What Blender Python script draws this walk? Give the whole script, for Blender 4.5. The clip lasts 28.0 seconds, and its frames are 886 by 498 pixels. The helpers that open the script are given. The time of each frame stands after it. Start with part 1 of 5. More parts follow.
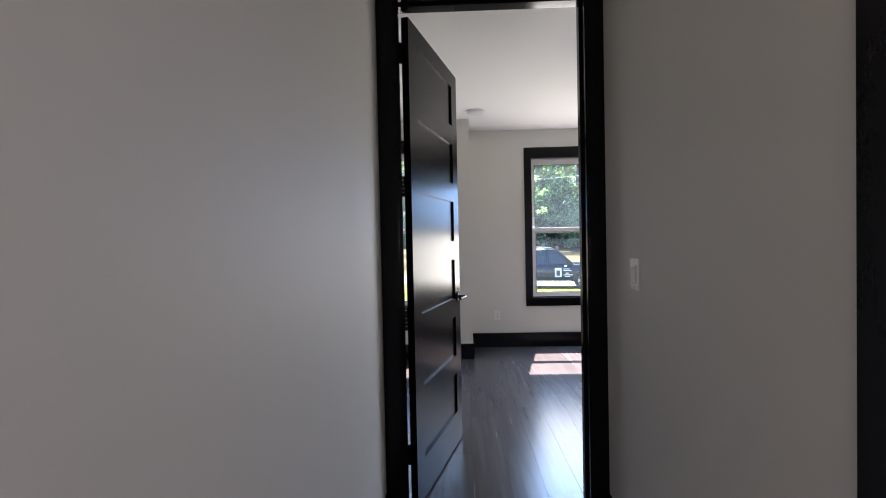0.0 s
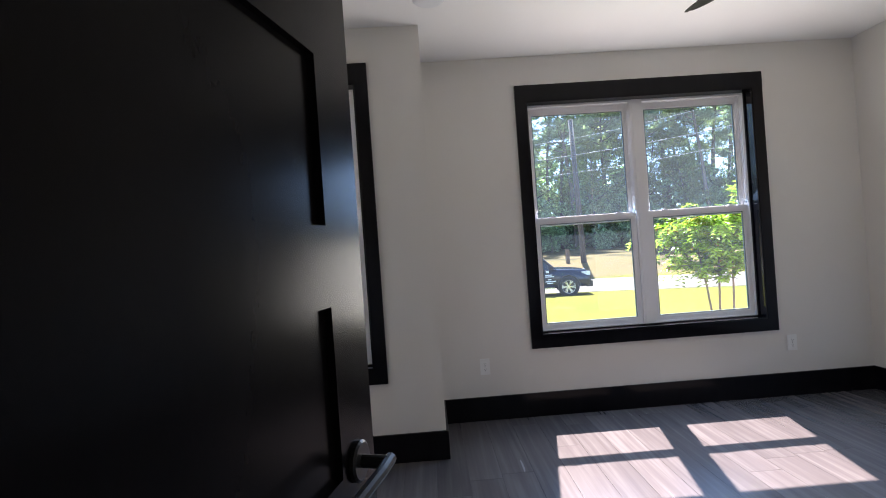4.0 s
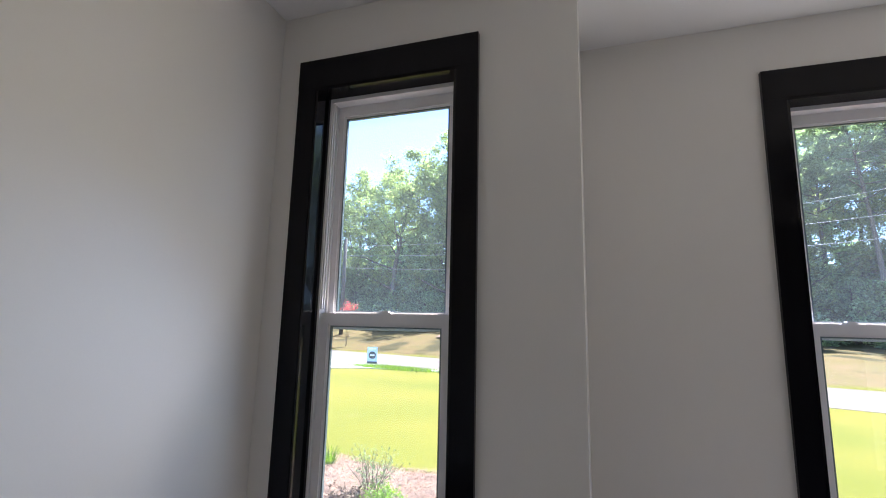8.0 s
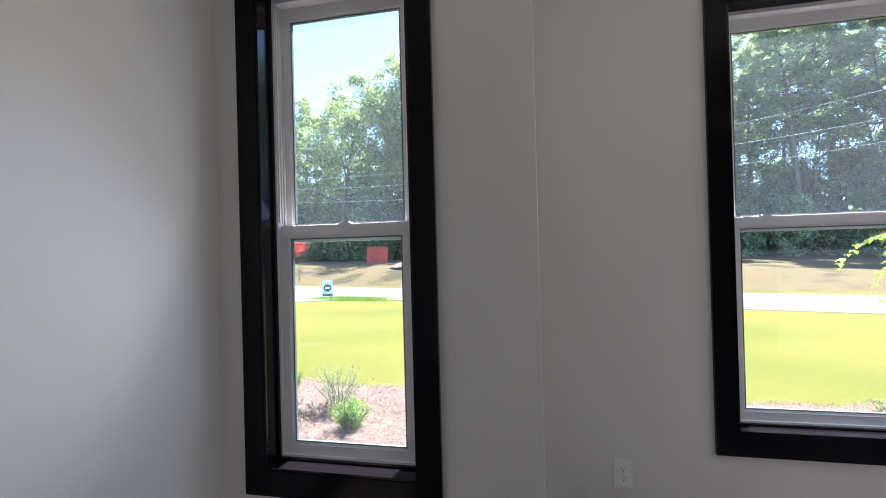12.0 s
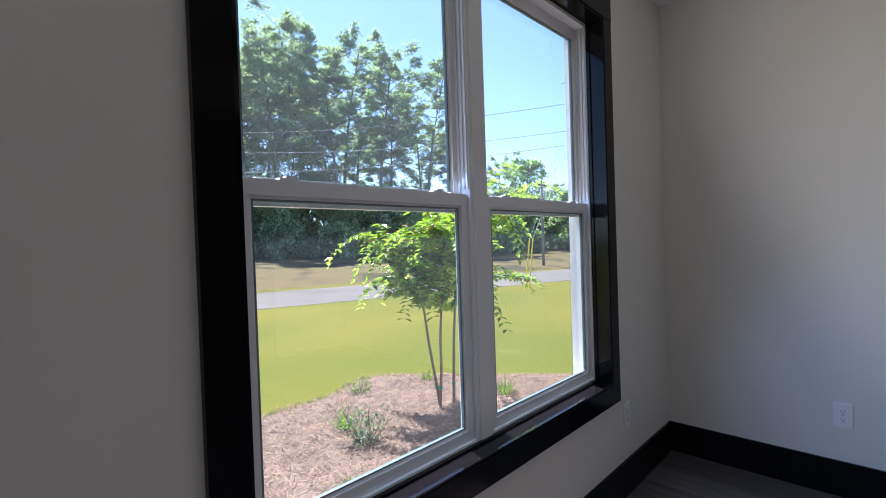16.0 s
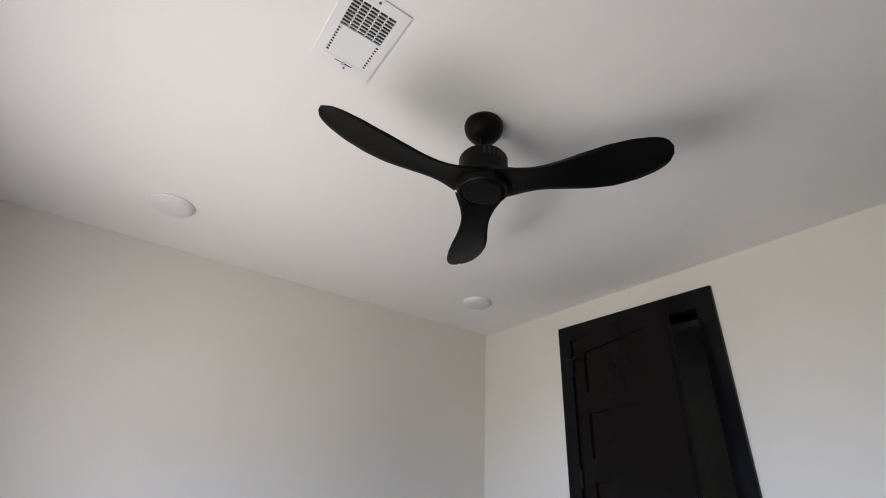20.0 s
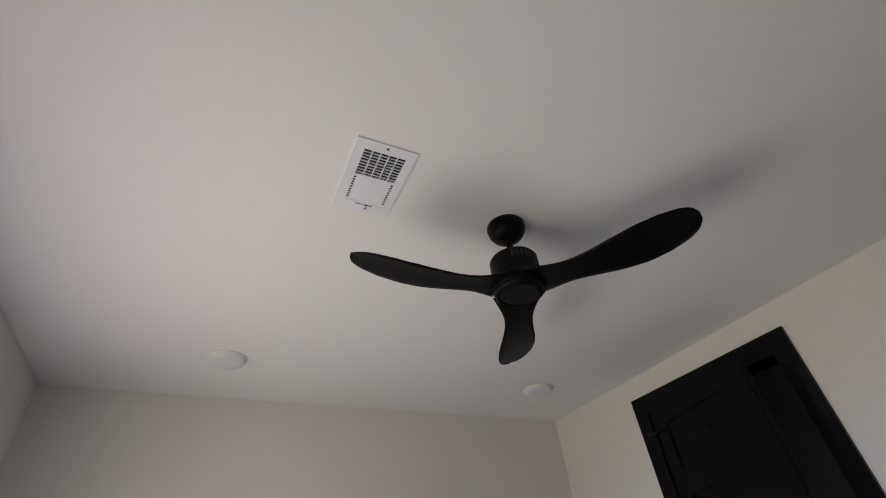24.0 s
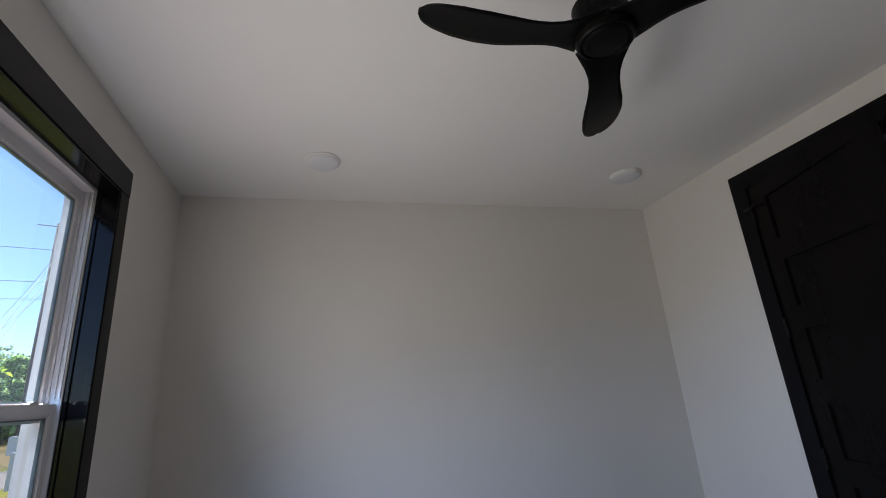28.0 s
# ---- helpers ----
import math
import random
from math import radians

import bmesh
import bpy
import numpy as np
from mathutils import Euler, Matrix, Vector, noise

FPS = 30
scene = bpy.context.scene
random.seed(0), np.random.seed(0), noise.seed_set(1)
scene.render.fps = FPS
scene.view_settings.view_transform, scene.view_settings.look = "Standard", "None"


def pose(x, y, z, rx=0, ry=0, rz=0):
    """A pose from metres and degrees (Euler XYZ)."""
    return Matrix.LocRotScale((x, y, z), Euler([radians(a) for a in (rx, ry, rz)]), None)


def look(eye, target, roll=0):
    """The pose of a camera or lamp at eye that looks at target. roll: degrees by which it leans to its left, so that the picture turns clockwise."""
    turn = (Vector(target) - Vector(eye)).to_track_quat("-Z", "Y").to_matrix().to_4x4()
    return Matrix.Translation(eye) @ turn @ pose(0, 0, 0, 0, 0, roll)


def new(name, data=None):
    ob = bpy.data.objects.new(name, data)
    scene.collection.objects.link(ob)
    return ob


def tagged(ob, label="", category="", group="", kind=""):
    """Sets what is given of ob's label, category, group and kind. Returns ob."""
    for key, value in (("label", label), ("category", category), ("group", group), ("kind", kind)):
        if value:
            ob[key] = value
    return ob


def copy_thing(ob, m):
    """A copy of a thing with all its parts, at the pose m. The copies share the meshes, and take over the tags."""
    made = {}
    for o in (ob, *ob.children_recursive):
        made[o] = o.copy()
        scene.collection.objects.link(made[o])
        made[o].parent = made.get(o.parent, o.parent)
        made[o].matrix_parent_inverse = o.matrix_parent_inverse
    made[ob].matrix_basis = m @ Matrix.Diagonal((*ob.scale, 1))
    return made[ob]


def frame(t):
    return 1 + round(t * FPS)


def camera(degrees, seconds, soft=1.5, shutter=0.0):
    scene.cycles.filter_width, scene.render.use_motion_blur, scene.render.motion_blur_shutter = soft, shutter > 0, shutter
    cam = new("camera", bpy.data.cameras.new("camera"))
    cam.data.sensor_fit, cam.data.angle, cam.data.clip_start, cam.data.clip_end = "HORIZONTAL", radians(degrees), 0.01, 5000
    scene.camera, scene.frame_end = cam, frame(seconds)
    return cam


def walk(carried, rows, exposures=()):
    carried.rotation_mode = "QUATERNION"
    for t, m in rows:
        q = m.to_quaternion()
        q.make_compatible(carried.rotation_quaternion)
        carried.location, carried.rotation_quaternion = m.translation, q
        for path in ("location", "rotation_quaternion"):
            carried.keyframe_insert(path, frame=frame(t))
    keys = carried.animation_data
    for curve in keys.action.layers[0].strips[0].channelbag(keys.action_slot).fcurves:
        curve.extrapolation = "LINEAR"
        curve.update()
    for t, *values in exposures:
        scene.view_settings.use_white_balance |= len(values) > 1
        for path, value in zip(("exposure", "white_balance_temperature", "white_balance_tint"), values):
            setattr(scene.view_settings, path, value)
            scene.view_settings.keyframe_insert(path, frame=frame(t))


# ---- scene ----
cam = camera(88.6, 28.0, 1.0)
PATH = [
    (0, (0.52, 0.388, 1.328), (0.458, 2.386, 1.289), -1.2),
    (0.5, (0.512, 0.685, 1.337), (0.393, 2.681, 1.302), -1.7),
    (1, (0.507, 0.939, 1.331), (0.347, 2.933, 1.315), -1.8),
    (1.5, (0.547, 1.24, 1.311), (0.409, 3.235, 1.325), -2.0),
    (2, (0.557, 1.546, 1.312), (0.497, 3.545, 1.326), -2.0),
    (2.5, (0.531, 1.841, 1.33), (0.567, 3.84, 1.337), -2.7),
    (4.5, (0.713, 2.951, 1.265), (0.759, 4.95, 1.262), -4.5),
    (5, (0.764, 3.263, 1.282), (0.578, 5.254, 1.233), -4.2),
    (5.5, (0.776, 3.521, 1.275), (0.401, 5.485, 1.240), -3.7),
    (6, (0.723, 3.806, 1.296), (0.209, 5.739, 1.318), -2.6),
    (6.5, (0.693, 3.939, 1.338), (0.061, 5.835, 1.408), -1.4),
    (7, (0.692, 3.973, 1.353), (0.017, 5.852, 1.482), 0.0),
    (7.5, (0.699, 3.982, 1.394), (0.064, 5.864, 1.624), 0.8),
    (8, (0.696, 3.999, 1.431), (0.079, 5.875, 1.745), 1.3),
    (8.5, (0.691, 3.989, 1.442), (0.083, 5.858, 1.816), 1.4),
    (9, (0.704, 3.983, 1.453), (0.106, 5.841, 1.888), 1.4),
    (9.5, (0.712, 3.970, 1.469), (0.135, 5.810, 1.999), 1.4),
    (10, (0.696, 3.965, 1.494), (0.170, 5.773, 2.169), 1.2),
    (10.5, (0.703, 3.944, 1.513), (0.239, 5.726, 2.293), 0.1),
    (11, (0.684, 3.964, 1.457), (0.155, 5.830, 1.943), 0.0),
    (11.5, (0.679, 3.958, 1.383), (0.130, 5.870, 1.592), -0.3),
    (12, (0.682, 3.952, 1.343), (0.263, 5.908, 1.354), -1.5),
    (12.5, (0.742, 3.928, 1.322), (0.697, 5.925, 1.222), -2.2),
    (13, (0.808, 3.957, 1.298), (1.186, 5.917, 1.163), -2.4),
    (13.5, (0.861, 4.077, 1.285), (1.556, 5.952, 1.228), -2.2),
    (15.5, (0.969, 4.886, 1.301), (2.321, 6.359, 1.253), -2.3),
    (16, (1.061, 5.035, 1.293), (2.494, 6.430, 1.262), -1.9),
    (16.5, (1.049, 5.095, 1.293), (2.673, 6.262, 1.328), -1.8),
    (17, (1.051, 5.210, 1.336), (2.892, 5.989, 1.413), -1.5),
    (17.5, (1.070, 5.258, 1.342), (3.043, 5.549, 1.483), 0.1),
    (18, (1.087, 5.201, 1.351), (3.058, 5.03, 1.642), 2.0),
    (18.3, (1.077, 5.192, 1.383), (2.987, 4.756, 1.783), 3.1),
    (18.5, (1.078, 5.177, 1.392), (2.937, 4.635, 1.893), 3.2),
    (19, (1.077, 5.134, 1.431), (2.778, 4.364, 2.15), 3.4),
    (19.5, (1.032, 5.068, 1.491), (2.591, 4.16, 2.353), 4.2),
    (20, (1.081, 5.084, 1.486), (2.549, 4.101, 2.424), 3.4),
    (20.5, (1.082, 5.09, 1.484), (2.616, 4.182, 2.392), 3.0),
    (21, (1.084, 5.117, 1.492), (2.716, 4.313, 2.324), 2.2),
    (21.5, (1.075, 5.105, 1.476), (2.823, 4.405, 2.149), 1.6),
    (23.5, (1.05, 5.118, 1.498), (2.668, 4.479, 2.485), -2.2),
    (24, (1.028, 5.125, 1.572), (2.406, 4.368, 2.808), -6.2),
    (24.5, (1.035, 5.122, 1.575), (2.323, 4.357, 2.9), -6.4),
    (25, (1.031, 5.121, 1.574), (2.271, 4.382, 2.958), -6.6),
    (25.5, (1.025, 5.122, 1.575), (2.234, 4.399, 2.995), -7.0),
    (26, (1.021, 5.123, 1.574), (2.212, 4.407, 3.013), -7.4),
    (26.5, (1.02, 5.119, 1.578), (2.229, 4.407, 3.003), -6.8),
    (27, (1.021, 5.114, 1.564), (2.34, 4.418, 2.896), -5.5),
    (27.5, (1.041, 5.099, 1.526), (2.635, 4.462, 2.553), -4.4),
    (27.9, (1.085, 5.115, 1.423), (2.884, 4.578, 2.112), -4.3),
    (28, (1.087, 5.107, 1.4), (2.932, 4.613, 1.993), -4.3),
]
EXPOSURES = [(t, e, k, 27) for t, e, k in ((0.0, 3.0, 6300), (0.5, 2.99, 6500), (2.3, 2.98, 6550), (4.5, 2.56, 6250), (6.0, 2.32, 6450), (7.0, 2.42, 6350), (9.0, 2.55, 6250), (11.0, 2.52, 6200), (13.5, 2.48, 6150),
                                           (15.5, 1.9, 6100), (17.0, 1.68, 6100), (18.3, 2.12, 6800), (20.0, 2.5, 6320), (21.5, 2.22, 6100), (23.5, 1.85, 6450), (24.2, 1.93, 6450), (25.0, 2.15, 6150), (26.5, 2.2, 6150), (27.5, 1.9, 6150), (28.0, 1.55, 6200))]
walk(cam, [(t, look(eye, target, roll)) for t, eye, target, roll in PATH], EXPOSURES)
SKY_STRENGTH, SUN_STRENGTH = 0.110, 5.0
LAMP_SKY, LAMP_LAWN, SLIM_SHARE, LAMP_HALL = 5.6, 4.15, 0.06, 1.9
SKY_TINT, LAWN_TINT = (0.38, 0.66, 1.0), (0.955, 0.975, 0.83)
ENTRY_ANGLE, FAN_ANGLE = 75.0, 91.0

# ---- world, sun, added window lamps ----
SUN_DIR = Vector((0.234, 1.0, 1.71)).normalized()
world = bpy.data.worlds.new("sky")
scene.world = world
world.use_nodes = True
wn = world.node_tree
sky = wn.nodes.new("ShaderNodeTexSky")
sky.sky_type = "NISHITA"
sky.sun_disc = False
sky.sun_elevation = math.asin(SUN_DIR.z)
sky.sun_rotation = math.atan2(SUN_DIR.x, SUN_DIR.y)
sky.air_density, sky.dust_density, sky.ozone_density = 0.75, 0.25, 2.2
wn.links.new(sky.outputs[0], wn.nodes["Background"].inputs[0])
wn.nodes["Background"].inputs[1].default_value = SKY_STRENGTH
sun = new("sun", bpy.data.lights.new("sun", "SUN"))
sun.data.energy, sun.data.angle, sun.data.color = SUN_STRENGTH, radians(0.55), (1.0, 0.95, 0.87)
sun.matrix_world = look(SUN_DIR * 30, (0, 0, 0))


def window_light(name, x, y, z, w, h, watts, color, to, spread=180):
    """An added area lamp in place of daylight through an opening."""
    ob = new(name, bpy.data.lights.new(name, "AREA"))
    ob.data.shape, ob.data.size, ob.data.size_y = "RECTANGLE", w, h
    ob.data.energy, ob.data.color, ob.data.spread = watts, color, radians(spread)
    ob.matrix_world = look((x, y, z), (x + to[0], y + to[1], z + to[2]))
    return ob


# plan
LEFT, RIGHT, BACK, NOOK, FRONT, CEIL = -0.482, 3.940, 2.575, 5.424, 5.980, 2.652
CLOSET_Y, STEP_X = 2.686, 1.28
JOG = 0.676
HALL_L, HALL_R, HALL_Y, HALL_END = 0.174, 1.185, 2.450, -1.6
DOOR_L, DOOR_R, DOOR_TOP = 0.256, 1.106, 2.42
CLO_L, CLO_R, CLO_TOP = 2.193, 3.037, 2.405
BIG = (1.431, 3.132, 0.588, 2.314)
SLIM = (-0.301, 0.268, 0.577, 2.314)

# Added lamps inside the glass imitate sky light downwards and lawn bounce upwards.
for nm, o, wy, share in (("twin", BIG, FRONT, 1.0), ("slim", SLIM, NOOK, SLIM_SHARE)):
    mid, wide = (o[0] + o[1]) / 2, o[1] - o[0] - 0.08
    window_light("sky_fill_" + nm + "_window", mid, wy - 0.15, 1.72, wide, 0.7, LAMP_SKY * share, SKY_TINT, (0, -1, -1.1), 115)
    window_light("lawn_fill_" + nm + "_window", mid, wy - 0.15, 1.08, wide, 0.7, LAMP_LAWN * share, LAWN_TINT, (0, -1, 0.5), 150)
# Lamp added for unseen light that reaches the hall from behind.
window_light("fill_hall_opening", HALL_R + 0.10, -0.85, 1.25, 0.8, 2.0, LAMP_HALL, (1.0, 0.955, 0.88), (-1, 0, 0))


# ---- materials ----
def nodes_of(name):
    m = bpy.data.materials.new(name)
    m.use_nodes = True
    t = m.node_tree
    return m, t, t.nodes["Principled BSDF"], t.nodes, t.links


def material(name, a, b, rough=0.5, metal=0.0, scale=8.0, fine=120.0, bump=0.05, stretch=(1, 1, 1), mix=0.5, rough_var=0.08,
             per_object=0.0, island=0.0, spec=0.5, transl=None, detail=4.0, dist=0.01):
    """A surface of two tones, blotched at a wide scale and grained at a fine one."""
    m, t, p, n, l = nodes_of(name)
    co = n.new("ShaderNodeTexCoord")
    mp = n.new("ShaderNodeMapping")
    mp.inputs["Scale"].default_value = stretch
    l.new(co.outputs["Object"], mp.inputs[0])
    wide = n.new("ShaderNodeTexNoise")
    wide.inputs["Scale"].default_value, wide.inputs["Detail"].default_value = scale, detail
    grain = n.new("ShaderNodeTexNoise")
    grain.inputs["Scale"].default_value, grain.inputs["Detail"].default_value = fine, 3.0
    l.new(mp.outputs[0], wide.inputs["Vector"])
    l.new(mp.outputs[0], grain.inputs["Vector"])
    add = n.new("ShaderNodeMath")
    add.operation = "MULTIPLY_ADD"
    add.inputs[1].default_value = 0.35
    l.new(grain.outputs[0], add.inputs[0])
    l.new(wide.outputs[0], add.inputs[2])
    rng = n.new("ShaderNodeMapRange")
    rng.inputs["From Min"].default_value, rng.inputs["From Max"].default_value = 0.42, 0.95
    rng.inputs["To Min"].default_value, rng.inputs["To Max"].default_value = 0.5 - mix, 0.5 + mix
    l.new(add.outputs[0], rng.inputs[0])
    ramp = n.new("ShaderNodeMix")
    ramp.data_type = "RGBA"
    ramp.inputs[6].default_value, ramp.inputs[7].default_value = (*a, 1), (*b, 1)
    l.new(rng.outputs[0], ramp.inputs[0])
    colour = ramp.outputs[2]
    if per_object or island:
        if per_object:
            info = n.new("ShaderNodeObjectInfo")
            src = info.outputs["Random"]
        else:
            info = n.new("ShaderNodeNewGeometry")
            src = info.outputs["Random Per Island"]
        amount = per_object or island
        r2 = n.new("ShaderNodeMapRange")
        r2.inputs["To Min"].default_value, r2.inputs["To Max"].default_value = 1 - amount, 1 + amount
        l.new(src, r2.inputs[0])
        hsv = n.new("ShaderNodeHueSaturation")
        l.new(r2.outputs[0], hsv.inputs["Value"])
        l.new(colour, hsv.inputs["Color"])
        colour = hsv.outputs[0]
    l.new(colour, p.inputs["Base Color"])
    rr = n.new("ShaderNodeMapRange")
    rr.inputs["To Min"].default_value, rr.inputs["To Max"].default_value = max(0.02, rough - rough_var), min(1, rough + rough_var)
    l.new(wide.outputs[0], rr.inputs[0])
    l.new(rr.outputs[0], p.inputs["Roughness"])
    p.inputs["Metallic"].default_value = metal
    p.inputs["Specular IOR Level"].default_value = spec
    if bump:
        bn = n.new("ShaderNodeBump")
        bn.inputs["Strength"].default_value, bn.inputs["Distance"].default_value = bump, dist
        l.new(add.outputs[0], bn.inputs["Height"])
        l.new(bn.outputs[0], p.inputs["Normal"])
    if transl:
        tr = n.new("ShaderNodeBsdfTranslucent")
        tint = n.new("ShaderNodeMix")
        tint.data_type, tint.blend_type = "RGBA", "MULTIPLY"
        tint.inputs[0].default_value = 1.0
        tint.inputs[7].default_value = (*transl, 1)
        l.new(colour, tint.inputs[6])
        l.new(tint.outputs[2], tr.inputs["Color"])
        mx = n.new("ShaderNodeMixShader")
        mx.inputs[0].default_value = 0.55
        l.new(p.outputs[0], mx.inputs[1])
        l.new(tr.outputs[0], mx.inputs[2])
        l.new(mx.outputs[0], n["Material Output"].inputs[0])
    return m


def glass_material(name, tint, veil=0.0):
    m, t, p, n, l = nodes_of(name)
    n.remove(p)
    tr, gl, mx = n.new("ShaderNodeBsdfTransparent"), n.new("ShaderNodeBsdfGlossy"), n.new("ShaderNodeMixShader")
    lw, pw, sc = n.new("ShaderNodeLayerWeight"), n.new("ShaderNodeMath"), n.new("ShaderNodeMath")
    lw.inputs[0].default_value = 0.5
    pw.operation, pw.inputs[1].default_value = "POWER", 5.0
    sc.operation, sc.inputs[1].default_value, sc.inputs[2].default_value = "MULTIPLY_ADD", 0.9, 0.025
    l.new(lw.outputs["Facing"], pw.inputs[0])
    l.new(pw.outputs[0], sc.inputs[0])
    tr.inputs[0].default_value = (*tint, 1)
    gl.inputs["Roughness"].default_value = 0.0
    l.new(sc.outputs[0], mx.inputs[0])
    l.new(tr.outputs[0], mx.inputs[1])
    l.new(gl.outputs[0], mx.inputs[2])
    out = mx.outputs[0]
    # Bluish translucent layer puts glare haze, along with some dust, into the glass.
    if veil:
        co, ns, rg = n.new("ShaderNodeTexCoord"), n.new("ShaderNodeTexNoise"), n.new("ShaderNodeMapRange")
        ns.inputs["Scale"].default_value, ns.inputs["Detail"].default_value = 2.2, 6.0
        rg.inputs["From Min"].default_value, rg.inputs["From Max"].default_value = 0.25, 0.85
        rg.inputs["To Min"].default_value, rg.inputs["To Max"].default_value = veil * 0.6, veil
        m2 = n.new("ShaderNodeMixShader")
        trl = n.new("ShaderNodeBsdfTranslucent")
        trl.inputs[0].default_value = (0.66, 0.82, 1.0, 1)
        l.new(co.outputs["Object"], ns.inputs["Vector"])
        l.new(ns.outputs[0], rg.inputs[0])
        l.new(rg.outputs[0], m2.inputs[0])
        l.new(out, m2.inputs[1])
        l.new(trl.outputs[0], m2.inputs[2])
        out = m2.outputs[0]
    l.new(out, n["Material Output"].inputs[0])
    return m


WALL = material("wall_paint", (0.72, 0.695, 0.648), (0.76, 0.735, 0.688), 0.62, scale=1.3, fine=260, bump=0.06, dist=0.003)
CEILING = material("ceiling_paint", (0.80, 0.795, 0.775), (0.83, 0.825, 0.81), 0.85, scale=1.1, fine=200, bump=0.08, dist=0.003)
TRIM = material("black_trim_paint", (0.0052, 0.0048, 0.0062), (0.008, 0.0075, 0.0092), 0.14, spec=0.14, scale=5, fine=90, bump=0.005, stretch=(3, 3, 0.6), dist=0.002)
DOOR = material("black_door_paint", (0.0045, 0.0038, 0.0038), (0.0075, 0.006, 0.006), 0.22, rough_var=0.03, spec=0.07, scale=4, fine=70, bump=0.010, stretch=(2, 2, 0.5), dist=0.002)
VINYL = material("white_vinyl", (0.78, 0.765, 0.755), (0.82, 0.805, 0.795), 0.38, scale=3, fine=60, bump=0.01, dist=0.001)
PLASTIC = material("white_plastic", (0.80, 0.80, 0.78), (0.84, 0.84, 0.82), 0.35, scale=9, fine=90, bump=0.01, dist=0.001)
# Near-black laid on slots and gaps for the shade inside them.
SLOT = material("slot_shade", (0.01, 0.01, 0.01), (0.02, 0.02, 0.02), 0.8)
WHITE_METAL = material("white_enamel", (0.76, 0.77, 0.79), (0.80, 0.81, 0.83), 0.4, scale=9, fine=90, bump=0.01, dist=0.001)
BLACK_METAL = material("matte_black_metal", (0.010, 0.010, 0.010), (0.018, 0.017, 0.016), 0.33, metal=0.0, spec=0.18, scale=10, fine=150, bump=0.02, dist=0.001)
FAN_BLACK = material("satin_black_fan", (0.002, 0.0019, 0.0018), (0.004, 0.0036, 0.0034), 0.42, spec=0.12, scale=6, fine=200, bump=0.02, dist=0.001)
SPACER = material("grey_green_spacer", (0.10, 0.15, 0.16), (0.15, 0.21, 0.22), 0.4, scale=9, fine=90, bump=0.0)
STEEL = material("brushed_steel", (0.5, 0.5, 0.52), (0.62, 0.62, 0.64), 0.25, metal=1.0, scale=10, fine=150, bump=0.01, dist=0.001)
# Last value is the strength of the haze put into the pane.
GLASS = glass_material("window_glass", (0.85, 0.945, 0.95), 0.010)
GLASS_DUST_HAZE = glass_material("dust_haze_window_glass", (0.85, 0.945, 0.95), 0.019)
LENS = material("frosted_lens", (0.70, 0.71, 0.72), (0.73, 0.74, 0.75), 0.45, scale=9, fine=90, bump=0.0)
SILL_PAINT = material("glossy_black_sill_paint", (0.0052, 0.0048, 0.0062), (0.008, 0.0075, 0.0092), 0.10, rough_var=0.03, spec=0.28, scale=5, fine=90, bump=0.012, stretch=(0.6, 3, 3), dist=0.002)


